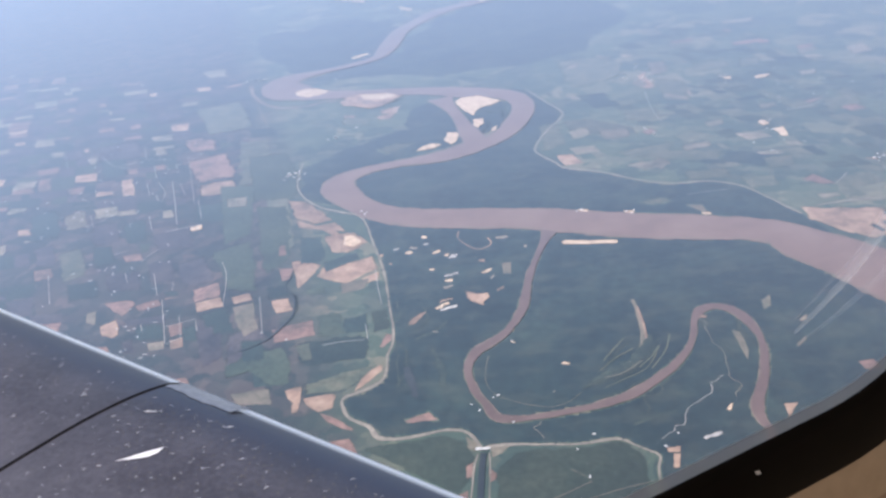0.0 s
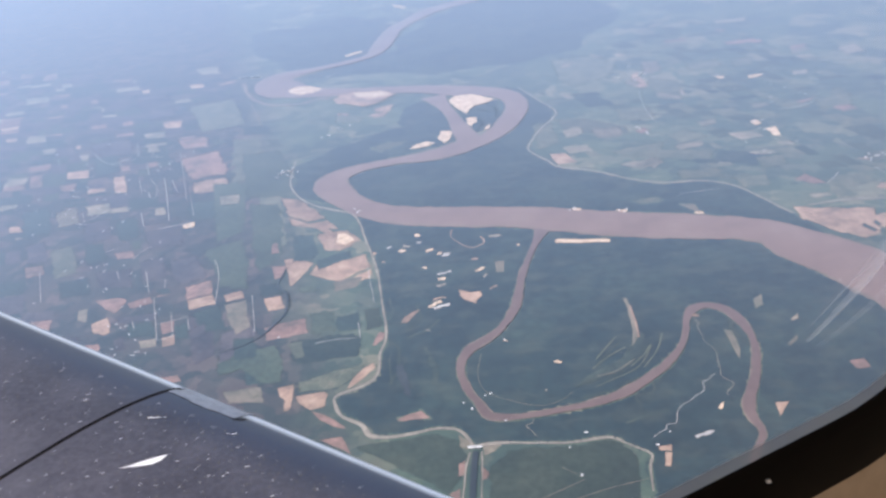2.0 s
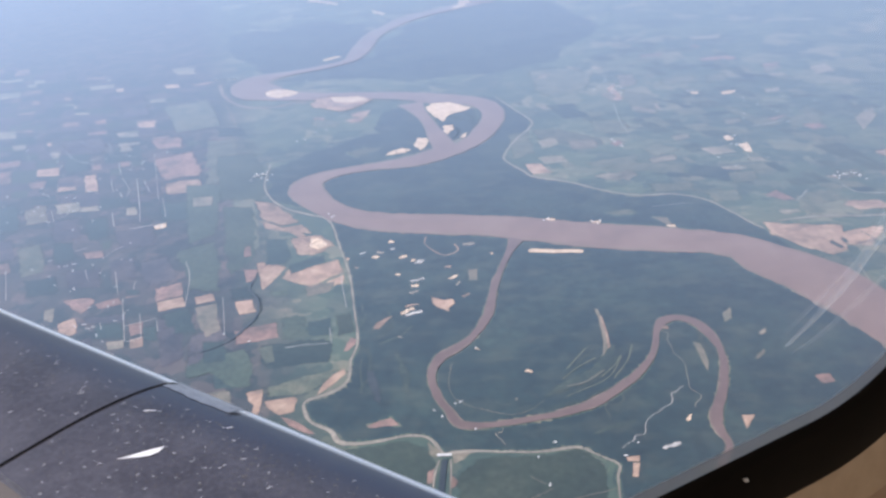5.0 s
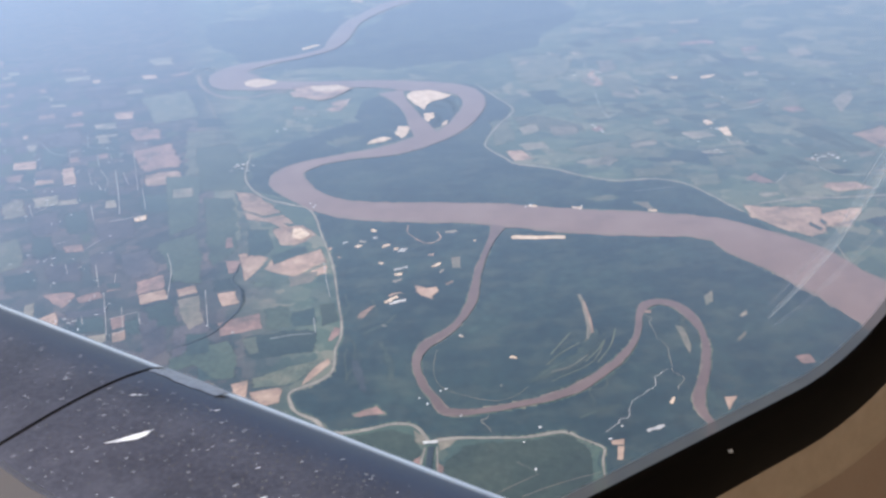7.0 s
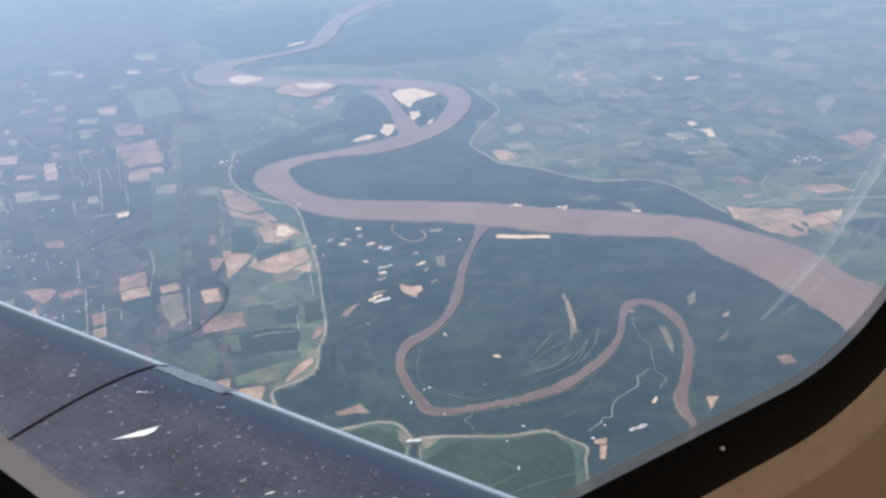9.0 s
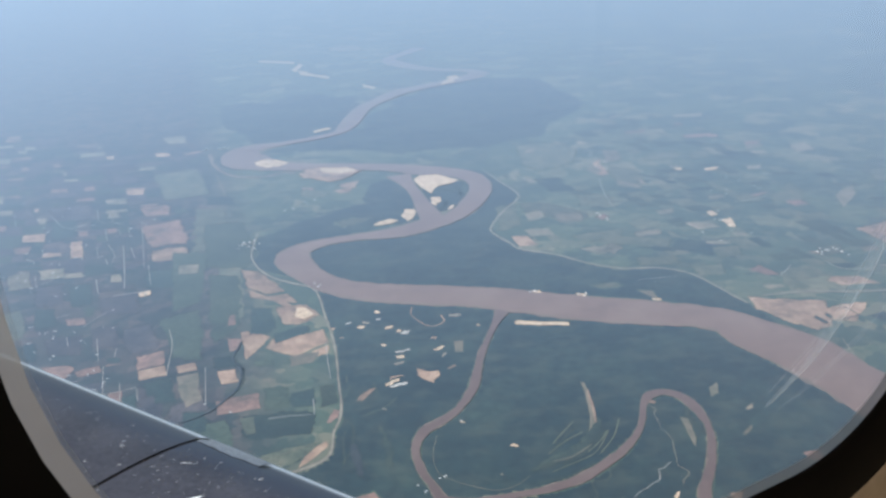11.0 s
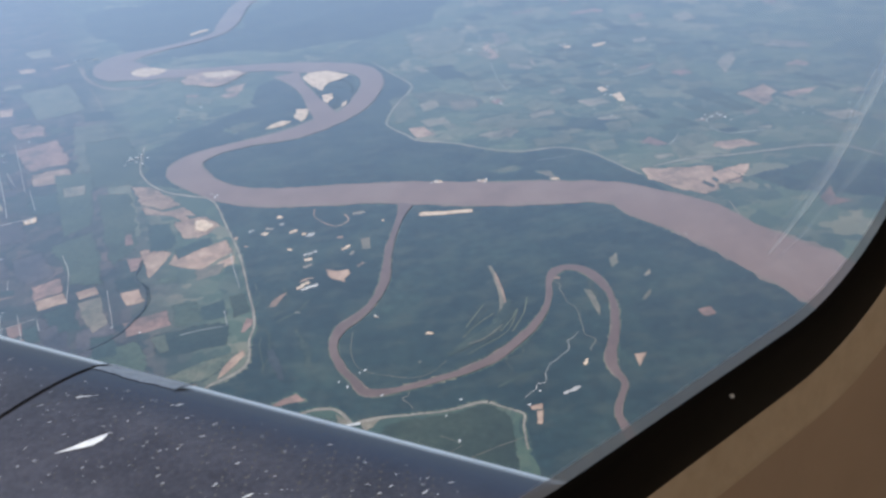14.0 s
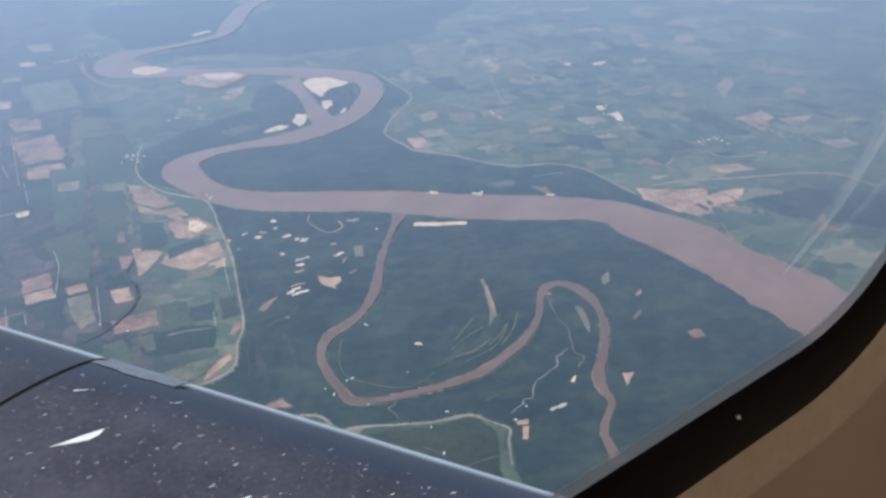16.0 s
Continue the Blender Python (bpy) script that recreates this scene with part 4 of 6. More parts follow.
way('sand_arc', [(-39.3, 749.3, 2.8), (-40.3, 735.8, 2.8), (-33.4, 721.9, 2.8), (-21.7, 709.0, 2.8), (-12.0, 710.4, 2.8), (-6.0, 718.8, 2.8), (-9.7, 730.7, 2.8)], SOIL, 'curved strip of pale sand at a small inlet')
way('forest_track', [(162.2, 564.0, 0.5), (164.1, 531.6, 0.5), (167.6, 513.8, 0.5), (166.3, 494.7, 0.5), (167.9, 472.8, 0.5), (162.9, 462.2, 0.5)], TRACK, 'thin pale broken track through the oxbow forest')
way('forest_track', [(163.0, 489.7, 1.0), (149.8, 476.8, 1.0), (138.4, 461.8, 1.0), (126.7, 451.8, 1.0), (114.8, 431.8, 1.0), (101.2, 425.8, 1.0)], ROADDUST, 'thin pale winding track through forest')
way('forest_track', [(137.0, 491.2, 0.7), (125.6, 488.2, 0.7), (112.8, 482.0, 0.7), (109.6, 471.0, 0.7), (98.1, 465.0, 0.7), (98.2, 451.2, 0.7)], SWALE, 'faint pale path beside the oxbow channel')
way('meander_scar', [(96.3, 543.0, 1.8), (85.9, 529.0, 1.8), (75.9, 515.0, 1.8)], SWALE, 'thin pale curved scar of an old meander')
way('meander_scar', [(121.7, 530.3, 2.2), (112.8, 516.3, 2.2), (101.5, 503.5, 2.2)], SWALE, 'thin pale curved scar of an old meander')
way('old_channel', [(-398.7, 1336.5, 12.7), (-378.8, 1277.9, 12.7), (-355.7, 1235.2, 12.7), (-322.0, 1206.7, 12.7), (-280.8, 1200.8, 12.7), (-254.3, 1217.3, 12.7), (-231.6, 1214.3, 12.7)], SILT, 'pale silty old river channel round a thicket')
way('plain_path', [(-359.3, 1218.9, 4.4), (-339.2, 1167.7, 4.4), (-319.9, 1116.0, 4.4)], DRY, 'thin pale path across the plain')
way('forest_track', [(-92.4, 620.8, 0.9), (-92.2, 604.1, 0.9), (-93.7, 585.6, 0.9)], SWALE, 'faint pale strip between dark trees')
way('scroll_meadow', [(112.4, 598.8, 6.0), (114.0, 574.2, 6.0), (112.8, 549.1, 6.0), (108.1, 528.7, 6.0)], DRY, 'pale grassy scroll bar inside the oxbow forest')
way('scroll_meadow', [(114.9, 587.3, 3.3), (115.5, 561.0, 3.3), (113.8, 536.8, 3.3)], SOIL, 'pale grassy scroll bar inside the oxbow forest')
way('scroll_meadow', [(116.0, 540.0, 7.0), (110.6, 528.8, 12.0), (98.1, 511.1, 15.0), (84.5, 499.7, 14.0), (69.0, 490.0, 9.0), (55.8, 483.1, 4.5)], GLADE, 'pale grassy scroll bar inside the oxbow forest')
way('scroll_meadow', [(121.6, 528.7, 2.1), (107.4, 503.4, 2.1), (86.3, 489.8, 2.1), (72.1, 482.2, 2.1)], SWALE, 'pale grassy scroll bar inside the oxbow forest')
way('scroll_meadow', [(101.0, 528.0, 2.7), (85.4, 517.2, 2.7), (71.5, 503.0, 2.7)], SWALE, 'pale grassy scroll bar inside the oxbow forest')
way('scroll_meadow', [(105.0, 512.0, 2.1), (87.6, 497.9, 2.1), (73.8, 494.0, 2.1)], DRY, 'pale grassy scroll bar inside the oxbow forest')
way('scroll_meadow', [(133.4, 544.4, 1.8), (125.0, 522.6, 1.8), (110.6, 501.3, 1.8)], SWALE, 'pale grassy scroll bar inside the oxbow forest')
way('forest_track', [(-89.4, 542.4, 0.8), (-90.4, 523.4, 0.8), (-83.1, 496.4, 0.8)], SWALE, 'thin pale broken path in the forest')
way('forest_track', [(20.5, 451.3, 0.7), (18.7, 442.9, 0.7), (23.0, 431.6, 0.7)], TRACK, 'thin pale broken path in the forest')
tagged(ribbon("drainage_ditch", [(x, y, w * 0.55) for x, y, w in DRAIN], 0.48, DARKWATER, 0.0, 0.2, 4.0, 29), "dark winding drainage ditch between fields", "ditch", kind="structure")
tagged(ribbon("canal", [((a[0] + b[0]) / 2, (a[1] + b[1]) / 2, 4.2) for a, b in zip(CANAL_WEST, CANAL_EAST)], 0.47, DARKWATER, 0, 0.05, 4.0, 31), "straight dark canal between pale banks", "canal", kind="structure")

tagged(patch("pond", [(-82.5, 525.3), (-76.3, 527.7), (-71.2, 503.3), (-67.7, 479.2), (-73.1, 483.7), (-78.5, 500.5)], 0.47, DARKWATER, 5, 0.06, thick=0.2), "long narrow dark forest pond", "pond", kind="structure")

# ---- fields by hand ----
MATS = {"soil": SOIL, "red": REDSOIL, "sand": SAND, "dry": DRY, "grass": GRASS, "dark": DARKCROP, "swale": SWALE, "wood": FOREST, "fallow": FALLOW}
LABELS = {"soil": "bare pale tan ploughed field", "red": "bare reddish brown field", "sand": "bright ragged patch of bare pale sand",
          "dry": "dry yellowish grass field", "grass": "flat green crop field", "dark": "dark green crop field", "swale": "pale green meadow patch on flat land", "wood": "low dark green thicket by the river", "fallow": "fallow greyish lilac field"}
NAMES = {"sand": "sandbar", "swale": "meadow", "wood": "thicket"}
for k, (kind, corners, z) in enumerate(PLOTS):
    ob = patch(NAMES.get(kind, "field"), corners, (0.60 if kind == "sand" or z >= 2 else 0.46 if z else 0.05) + 0.0006 * k, MATS[kind], k, 0.03 if kind != "sand" else 0.05, thick=0.15, grow=1.03 if kind in ("soil", "red", "sand") else 1.0, margin=0.4 if kind == "sand" else 1.0)
    tagged(ob, LABELS[kind], NAMES.get(kind, "field"), group="fields on the plain", kind="structure")

# ---- patchwork of further fields, row by row ----
PU, PV = Vector((0.995, 0.10)), Vector((-0.37, 0.93))
taken = [list(c) for _, c, _ in PLOTS]
west_side = line(LEVEE)[::-1][12:] + [(-246, 980), (-300, 1150), (-420, 1330), (-1500, 1900), (-1500, 380), (-420, 360), (-240, 440), (-160, 480)]
east_side = line(ROAD_EAST) + [(330, 750), (420, 752), (560, 745), (900, 760), (1200, 1300), (700, 1600), (330, 1500), (170, 1330), (70, 1250)]
rngf = random.Random(12)


def lies(p, poly):
    x, y, res = p[0], p[1], False
    for i in range(len(poly)):
        (x0, y0), (x1, y1) = poly[i - 1], poly[i]
        if (y0 > y) != (y1 > y) and x < (x1 - x0) * (y - y0) / (y1 - y0) + x0:
            res = not res
    return res


made = 0
mosaic = {}


def split(o, a, b, depth):
    """Cuts a block of farmland into fields: the near ones singly, the far ones joined by crop."""
    global made
    if depth and (max(a, b) > 46 or rngf.random() < 0.5):
        k = rngf.uniform(0.35, 0.65)
        if a > b:
            split(o, a * k, b, depth - 1)
            split(o + PU * a * k, a * (1 - k), b, depth - 1)
        else:
            split(o, a, b * k, depth - 1)
            split(o + PV * b * k, a, b * (1 - k), depth - 1)
        return
    g = rngf.uniform(0.2, 1.2)
    q = [o + PU * g + PV * g, o + PU * (a - g) + PV * g, o + PU * (a - g) + PV * (b - g), o + PU * g + PV * (b - g)]
    q = [p + Vector((rngf.uniform(-2, 2), rngf.uniform(-2, 2))) for p in q]
    mid = (q[0] + q[2]) / 2
    if abs(math.atan2(mid.x, mid.y)) > radians(46):
        return
    here_w = all(lies(p, west_side) for p in (*q, mid))
    here_e = not here_w and all(lies(p, east_side) for p in (*q, mid))
    if not (here_w or here_e) or any(lies(p, t) for t in taken for p in (mid, *q)):
        return
    pick = rngf.random()
    if here_w and mid.x + 0.30 * mid.y < 15:
        mat = DARKCROP if pick < 0.20 else GRASS if pick < 0.34 else FALLOW if pick < 0.56 else DRY if pick < 0.63 else REDSOIL if pick < 0.72 else SOIL if pick < 0.74 else None
    else:
        mat = GRASS if pick < 0.22 else DARKCROP if pick < 0.26 else DRY if pick < 0.29 else SWALE if pick < 0.42 else None
    if mat is None:
        return
    if mid.length < 760 and made < 290:
        patch("field", q, 0.10 + 0.0006 * made, mat, made, 0.03, parent=ground, thick=0.09)
        made += 1
    else:
        bag = mosaic.setdefault(mat.name, (mat, [], []))
        n0 = len(bag[1])
        ring = [q[i].lerp(q[(i + 1) % 4], t) + Vector((rngf.uniform(-1, 1), rngf.uniform(-1, 1))) * max(a, b) * 0.05 for i in range(4) for t in (0, 0.33, 0.66)]
        z = 0.06 + 0.0001 * (n0 / 12)
        bag[1].extend([(p.x, p.y, z + 0.02 * list(mosaic).index(mat.name)) for p in ring])
        bag[2].append(tuple(range(n0, n0 + 12)))


for gxo in range(-900, 900, 110):
    for gyo in range(380, 1700, 110):
        start = PU * gxo + PV * gyo
        if -1000 < start.x < 1000:
            split(start, 110, 110, 5)
for key, (mat, verts, faces) in mosaic.items():
    ob = mesh_ob("field_mosaic", verts, faces, mat, ground)
    ob["kind"] = "stuff"

# ---- farm tracks, straight between the fields ----
TRACKS = [
    ([(-453, 1003), (-436, 962)], 1.3),
    ([(-417, 905), (-408, 888)], 2.4),
    ([(-410, 946), (-386, 882), (-364, 820)], 1.4),
    ([(-398, 939), (-378, 899)], 1.1),
    ([(-358, 885), (-338, 830)], 1.0),
    ([(-406, 847), (-390, 810)], 1.4),
    ([(-352, 707), (-334, 663)], 1.3),
    ([(-505, 1009), (-486, 1025)], 2.0),
    ([(-443, 945), (-426, 906)], 1.0),
    ([(-430, 950), (-409, 914), (-403, 884)], 0.9),
    ([(-326, 654), (-299, 581)], 1.2),
    ([(-308, 606), (-282, 616)], 1.1),
    ([(-300, 625), (-286, 586)], 0.9),
    ([(-281, 614), (-274, 595)], 0.9),
    ([(-297, 580), (-286, 587)], 1.1),
    ([(-414, 755), (-403, 761)], 1.2),
    ([(-376, 733), (-371, 750), (-363, 761)], 1.0),
    ([(-385, 713), (-375, 693)], 1.0),
    ([(-333, 614), (-327, 601)], 1.0),
    ([(-466, 839), (-459, 847), (-462, 863)], 1.4),
    ([(-483, 860), (-466, 828)], 0.9),
]
TRACKS += [
    ([(-370, 802), (-333, 813)], 2.2),
    ([(-321, 670), (-325, 687)], 0.9),
    ([(-284, 721), (-271, 687), (-261, 635)], 1.0),
    ([(-167, 501), (-133, 514), (-107, 529)], 1.0),
    ([(-154, 561), (-140, 564), (-119, 565)], 1.3),
    ([(-120, 588), (-116, 565)], 1.0),
    ([(-548, 1057), (-516, 1018), (-481, 998)], 0.9),
    ([(-477, 1032), (-436, 1021)], 1.2),
    ([(-493, 1079), (-474, 1031)], 0.8),
    ([(-414, 1030), (-361, 878)], 0.9),
    ([(-228, 646), (-212, 585)], 0.7),
    ([(-121, 683), (-114, 643)], 1.0),
    ([(-114, 645), (-109, 620)], 0.8),
    ([(227, 1138), (222, 1062), (225, 1007)], 1.0),
    ([(361, 795), (372, 806), (382, 819)], 1.4),
    ([(422, 826), (430, 809), (444, 802), (478, 802)], 1.6),
    ([(386, 1019), (410, 1024), (433, 1035)], 2.0),
    ([(206, 795), (251, 800)], 0.9),
    ([(15, 371), (50, 389)], 1.1),
    ([(37, 370), (61, 379), (91, 387)], 0.7),
    ([(37, 401), (47, 393)], 0.6),
    ([(-435, 627), (-427, 613)], 1.0),
    ([(-470, 719), (-442, 661)], 1.0),
]
for k, (pts, w) in enumerate(TRACKS):
    tagged(ribbon("farm_track", [(*p, w * 0.66) for p in pts], 0.335 + 0.0005 * k, DRY if pts[0][1] < 530 else ROADDUST, 0, 0.3, 3.0, 40 + k, soft=True), "thin straight pale farm track between fields", "track", group="farm tracks", kind="structure")

# hedges of trees along some field edges
def tree_row(pts, width, seed):
    s = spline([(*p, width * 0.8) for p in pts], 2.2)
    r = random.Random(seed)
    verts, faces = [], []
    for x, y, w in s:
        for _ in range(2):
            cx, cy, rad = x + r.uniform(-w, w) / 2, y + r.uniform(-w, w) / 2, r.uniform(0.6, 1.0)
            h = rad * r.uniform(0.5, 0.8)
            b = len(verts)
            n = 6
            for ring, (zz, k) in enumerate(((0.0, 0.75), (h * 0.5, 1.0), (h * 0.9, 0.55))):
                for i in range(n):
                    a = 2 * math.pi * i / n + ring * 0.4
                    q = rad * k * r.uniform(0.8, 1.2)
                    verts.append((cx + q * math.cos(a), cy + q * math.sin(a), zz + 0.1))
            verts.append((cx, cy, h + 0.1))
            for ring in range(2):
                for i in range(n):
                    j = (i + 1) % n
                    faces.append((b + ring * n + i, b + ring * n + j, b + ring * n + n + j, b + ring * n + n + i))
            faces += [(b + 2 * n + i, b + 2 * n + (i + 1) % n, b + 3 * n) for i in range(n)]
    ob = mesh_ob("tree_row", verts, faces, FOREST)
    return tagged(ob, "row of dark bushy trees along a field edge", "trees", group="tree rows", kind="stuff")


HEDGES = [
    ([(-204, 690), (-206, 662), (-192, 640), (-188, 612), (-206, 575), (-235, 556)], 2.2),
    ([(372, 690), (400, 700), (395, 716)], 2.0),
    ([(-40, 1130), (-15, 1120), (10, 1100)], 8.0), ([(-5, 1140), (18, 1120), (20, 1080)], 7.0), ([(-18, 1090), (0, 1060), (-8, 1030)], 7.0),
]
for k, (pts, w) in enumerate(HEDGES):
    tree_row(pts, w, 70 + k)


# ---- farm houses and sheds ----
def gable(name, l, w, h, mat_roof, mat_wall):
    """A small house: walls, and a roof of two slopes with eaves."""
    house = new(name)
    x, y = l / 2, w / 2
    mesh_ob("wall", [(-x, -y, 0), (x, -y, 0), (x, y, 0), (-x, y, 0), (-x, -y, h), (x, -y, h), (x, y, h), (-x, y, h), (-x, 0, h * 1.5), (x, 0, h * 1.5)],
            [(0, 1, 5, 4), (2, 3, 7, 6), (1, 2, 6, 9, 5), (3, 0, 4, 8, 7)], mat_wall, house)
    e, t = 0.12, 0.08
    X, Y = x + e, y + e
    lo = h * 0.94
    hi = h * 1.5 + 0.03
    mesh_ob("roof", [(-X, -Y, lo), (X, -Y, lo), (X, 0, hi), (-X, 0, hi), (X, Y, lo), (-X, Y, lo), (-X, -Y, lo + t), (X, -Y, lo + t), (X, 0, hi + t), (-X, 0, hi + t), (X, Y, lo + t), (-X, Y, lo + t)],
            [(6, 7, 8, 9), (9, 8, 10, 11), (0, 3, 2, 1), (3, 5, 4, 2), (0, 1, 7, 6), (4, 5, 11, 10), (1, 2, 8, 7), (2, 4, 10, 8), (0, 6, 9, 3), (3, 9, 11, 5)], mat_roof, house)
    return tagged(house, "small pale farm building with a bright gable roof", "house", group="farm buildings")


kinds = [gable("house", 2.6, 1.7, 0.8, ROOF, WALLMAT), gable("house", 2.0, 1.5, 0.8, ROOF, WALLMAT), gable("shed", 4.2, 1.7, 0.8, ROOF, WALLMAT)]
for o in kinds[2:]:
    tagged(o, "long pale farm shed with a bright metal roof", "shed")
spots = [(-382, 1372), (-384, 1367), (-249, 939), (-253, 934), (-243, 944), (237, 1200), (249, 1214), (231, 1188), (243, 1182), (344, 985), (350, 957), (437, 854), (448, 855), (453, 850), (425, 851), (201, 987), (207, 978), (91, 778), (137, 766), (299, 606), (207, 1201), (345, 1172), (-28, 472), (-22, 465), (6, 549), (44, 419), (103, 417), (-196, 1075), (-214, 1057), (-413, 1368), (-393, 1372), (-410, 1358), (-248, 941), (-255, 938), (-143, 810), (-172, 1800), (-188, 573), (-333, 800), (57, 433), (2, 450), (114, 429), (49, 393), (-213, 586), (-12, 479), (-8, 481)]
first = set()
rh = random.Random(9)
for k, (x, y) in enumerate(spots):
    for n in range(1 if y < 700 else 3):
        src = kinds[(k + n) % 3]
        m = pose(x + n * rh.uniform(-5, 5), y + n * rh.uniform(-6, 6), 0.12, 0, 0, rh.uniform(0, 180)) @ Matrix.Scale(0.62 if y < 700 else 0.9, 4)
        if src not in first:
            first.add(src)
            src.matrix_basis = m
        else:
            copy_thing(src, m)

# hamlets: many small roofs, too far to count
hv, hf = [], []
rr2 = random.Random(33)
for cx, cy, spread, count in ((-470, 860, 70, 46), (-390, 700, 45, 34), (-330, 615, 30, 22), (-560, 1010, 80, 34), (-420, 1000, 40, 22), (-330, 560, 25, 16), (-255, 930, 18, 10),
                              (420, 1090, 70, 30), (240, 1230, 26, 16), (540, 830, 40, 16), (330, 905, 30, 8), (640, 1250, 90, 22), (-240, 1330, 14, 8)):
    for _ in range(count * 2 // 3):
        x, y, a = cx + rr2.gauss(0, spread) * 0.6, cy + rr2.gauss(0, spread) * 0.6, rr2.choice((0.12, 1.9)) + rr2.gauss(0, 0.2)
        l, w, h = rr2.uniform(0.6, 2.3), rr2.uniform(0.22, 0.38), 0.25
        ca, sa = math.cos(a), math.sin(a)
        put = lambda u, v, z: (x + ca * u - sa * v, y + sa * u + ca * v, z)
        k = len(hv)
        hv += [put(-l, -w, 0.25), put(l, -w, 0.25), put(l, w, 0.25), put(-l, w, 0.25), put(-l, -w, 0.25 + h), put(l, -w, 0.25 + h), put(l, w, 0.25 + h), put(-l, w, 0.25 + h), put(-l, 0, 0.45 + h), put(l, 0, 0.45 + h)]
        hf += [tuple(k + i for i in f) for f in ((0, 1, 5, 4), (2, 3, 7, 6), (1, 2, 6, 9, 5), (3, 0, 4, 8, 7), (4, 5, 9, 8), (6, 7, 8, 9))]
tagged(mesh_ob("hamlet_roofs", hv, hf, ROOF), "scattered tiny pale roofs of far hamlets", "houses", kind="stuff")

# small road bridge over the canal
bridge = new("bridge")
tagged(bridge, "short white concrete road bridge over the canal", "bridge")
bx, by = (-20.5, 424.5)
deck = mesh_ob("deck", [(bx + sx * 5.0, by + sy * 1.1, z) for z in (0.5, 0.7) for sx, sy in ((-1, -1), (1, -1), (1, 1), (-1, 1))], [(3, 2, 1, 0), (4, 5, 6, 7), (0, 1, 5, 4), (1, 2, 6, 5), (2, 3, 7, 6), (3, 0, 4, 7)], ROOF, bridge)
for sy in (-1, 1):
    mesh_ob("parapet", [(bx + sx * 5.0, by + sy * 1.1 + d, z) for z in (0.7, 0.9) for sx, d in ((-1, -0.12), (1, -0.12), (1, 0.12), (-1, 0.12))], [(3, 2, 1, 0), (4, 5, 6, 7), (0, 1, 5, 4), (1, 2, 6, 5), (2, 3, 7, 6), (3, 0, 4, 7)], WALLMAT, deck)
    mesh_ob("pier", [(bx + sy * 2.5 + dx, by + dy, z) for z in (0.0, 0.5) for dx, dy in ((-0.3, -1), (0.3, -1), (0.3, 1), (-0.3, 1))], [(3, 2, 1, 0), (4, 5, 6, 7), (0, 1, 5, 4), (1, 2, 6, 5), (2, 3, 7, 6), (3, 0, 4, 7)], WALLMAT, bridge)

# small clearings and sand heaps in the forest
CLEARINGS = [
    (-76, 741, 5.8, 3.7, -14),
    (-74, 728, 4.9, 3.0, -14),
    (-89, 712, 5.6, 4.7, -14),
    (-86, 721, 7.1, 3.6, -14),
    (-117, 709, 3.2, 2.9, -14),
    (-60, 709, 7.9, 3.4, 43),
    (-44, 698, 7.5, 5.7, -14),
    (-51, 702, 4.4, 3.9, -14),
    (4, 728, 9.5, 4.3, 5),
    (-17, 685, 4.3, 3.8, -14),
    (-64, 675, 5.0, 2.7, -14),
    (-44, 664, 12.7, 2.7, 14),
    (-48, 653, 8.0, 3.6, -4),
    (-48, 642, 7.9, 3.0, -4),
    (-50, 617, 12.2, 1.9, 22),
    (-53, 608, 12.4, 2.8, 31),
    (-47, 605, 15.4, 2.3, 22),
    (-13, 664, 10.6, 2.6, 40),
]
CLEARINGS += [
    (-7, 652, 7.1, 2.8, 52),
    (0, 630, 6.8, 2.7, 51),
    (6, 548, 3.9, 1.6, -13),
    (-102, 721, 5.1, 2.1, 26),
    (27, 708, 2.4, 2.2, -14),
    (-58, 569, 4.4, 1.7, -13),
    (-106, 690, 5.1, 2.2, -14),
    (156, 453, 7.1, 1.7, 42),
    (137, 424, 13.4, 1.8, 21),
    (46, 515, 4.7, 2.8, -12),
    (34, 481, 2.2, 2.0, -12),
    (164, 567, 6.3, 2.8, -13),
]
for k, (x, y, l, w, turn) in enumerate(CLEARINGS):
    l, w = l * 1.15, w * 1.3
    c, s = math.cos(radians(turn)), math.sin(radians(turn))
    q = [(x + c * a - s * b, y + s * a + c * b) for a, b in ((-l / 2, -w / 2), (l / 2, -w / 2), (l / 2, w / 2), (-l / 2, w / 2))]
    tagged(patch("clearing", q, 0.545 + 0.0003 * k, (SAND, ROADDUST, SAND, TRACK, SOIL)[k % 5], 300 + k, 0.20, thick=0.2, step=1.2, margin=0.6), "small pale bare clearing in the dark forest", "clearing", group="forest clearings", kind="structure")

# low scroll meadows inside the oxbow
SWALES = [
    ([(118, 545, 5), (105, 525, 7), (92, 510, 8), (75, 496, 7), (58, 484, 4)], 1.8), ([(124, 540, 3), (112, 520, 4), (98, 503, 5), (80, 489, 4)], 1.9),
    ([(100, 540, 2), (88, 525, 3), (76, 508, 3)], 1.9), ([(-92, 560, 2), (-82, 545, 3), (-80, 520, 3), (-86, 500, 2)], 1.8), ([(-75, 560, 3), (-60, 570, 4), (-48, 585, 3)], 1.8),
]
SWALES += [
    ([(192, 560, 4), (190, 540, 6), (196, 520, 4)], 1.9), ([(86, 440, 2), (100, 446, 3), (118, 452, 2)], 1.8), ([(60, 470, 2), (85, 478, 3), (104, 490, 2)], 1.8),
    ([(-60, 545, 5), (-52, 520, 8), (-50, 495, 6)], 1.7), ([(165, 545, 1), (172, 520, 1.4), (176, 500, 1)], 1.9), ([(-70, 610, 2), (-66, 590, 2.5), (-76, 570, 2)], 1.8),
]
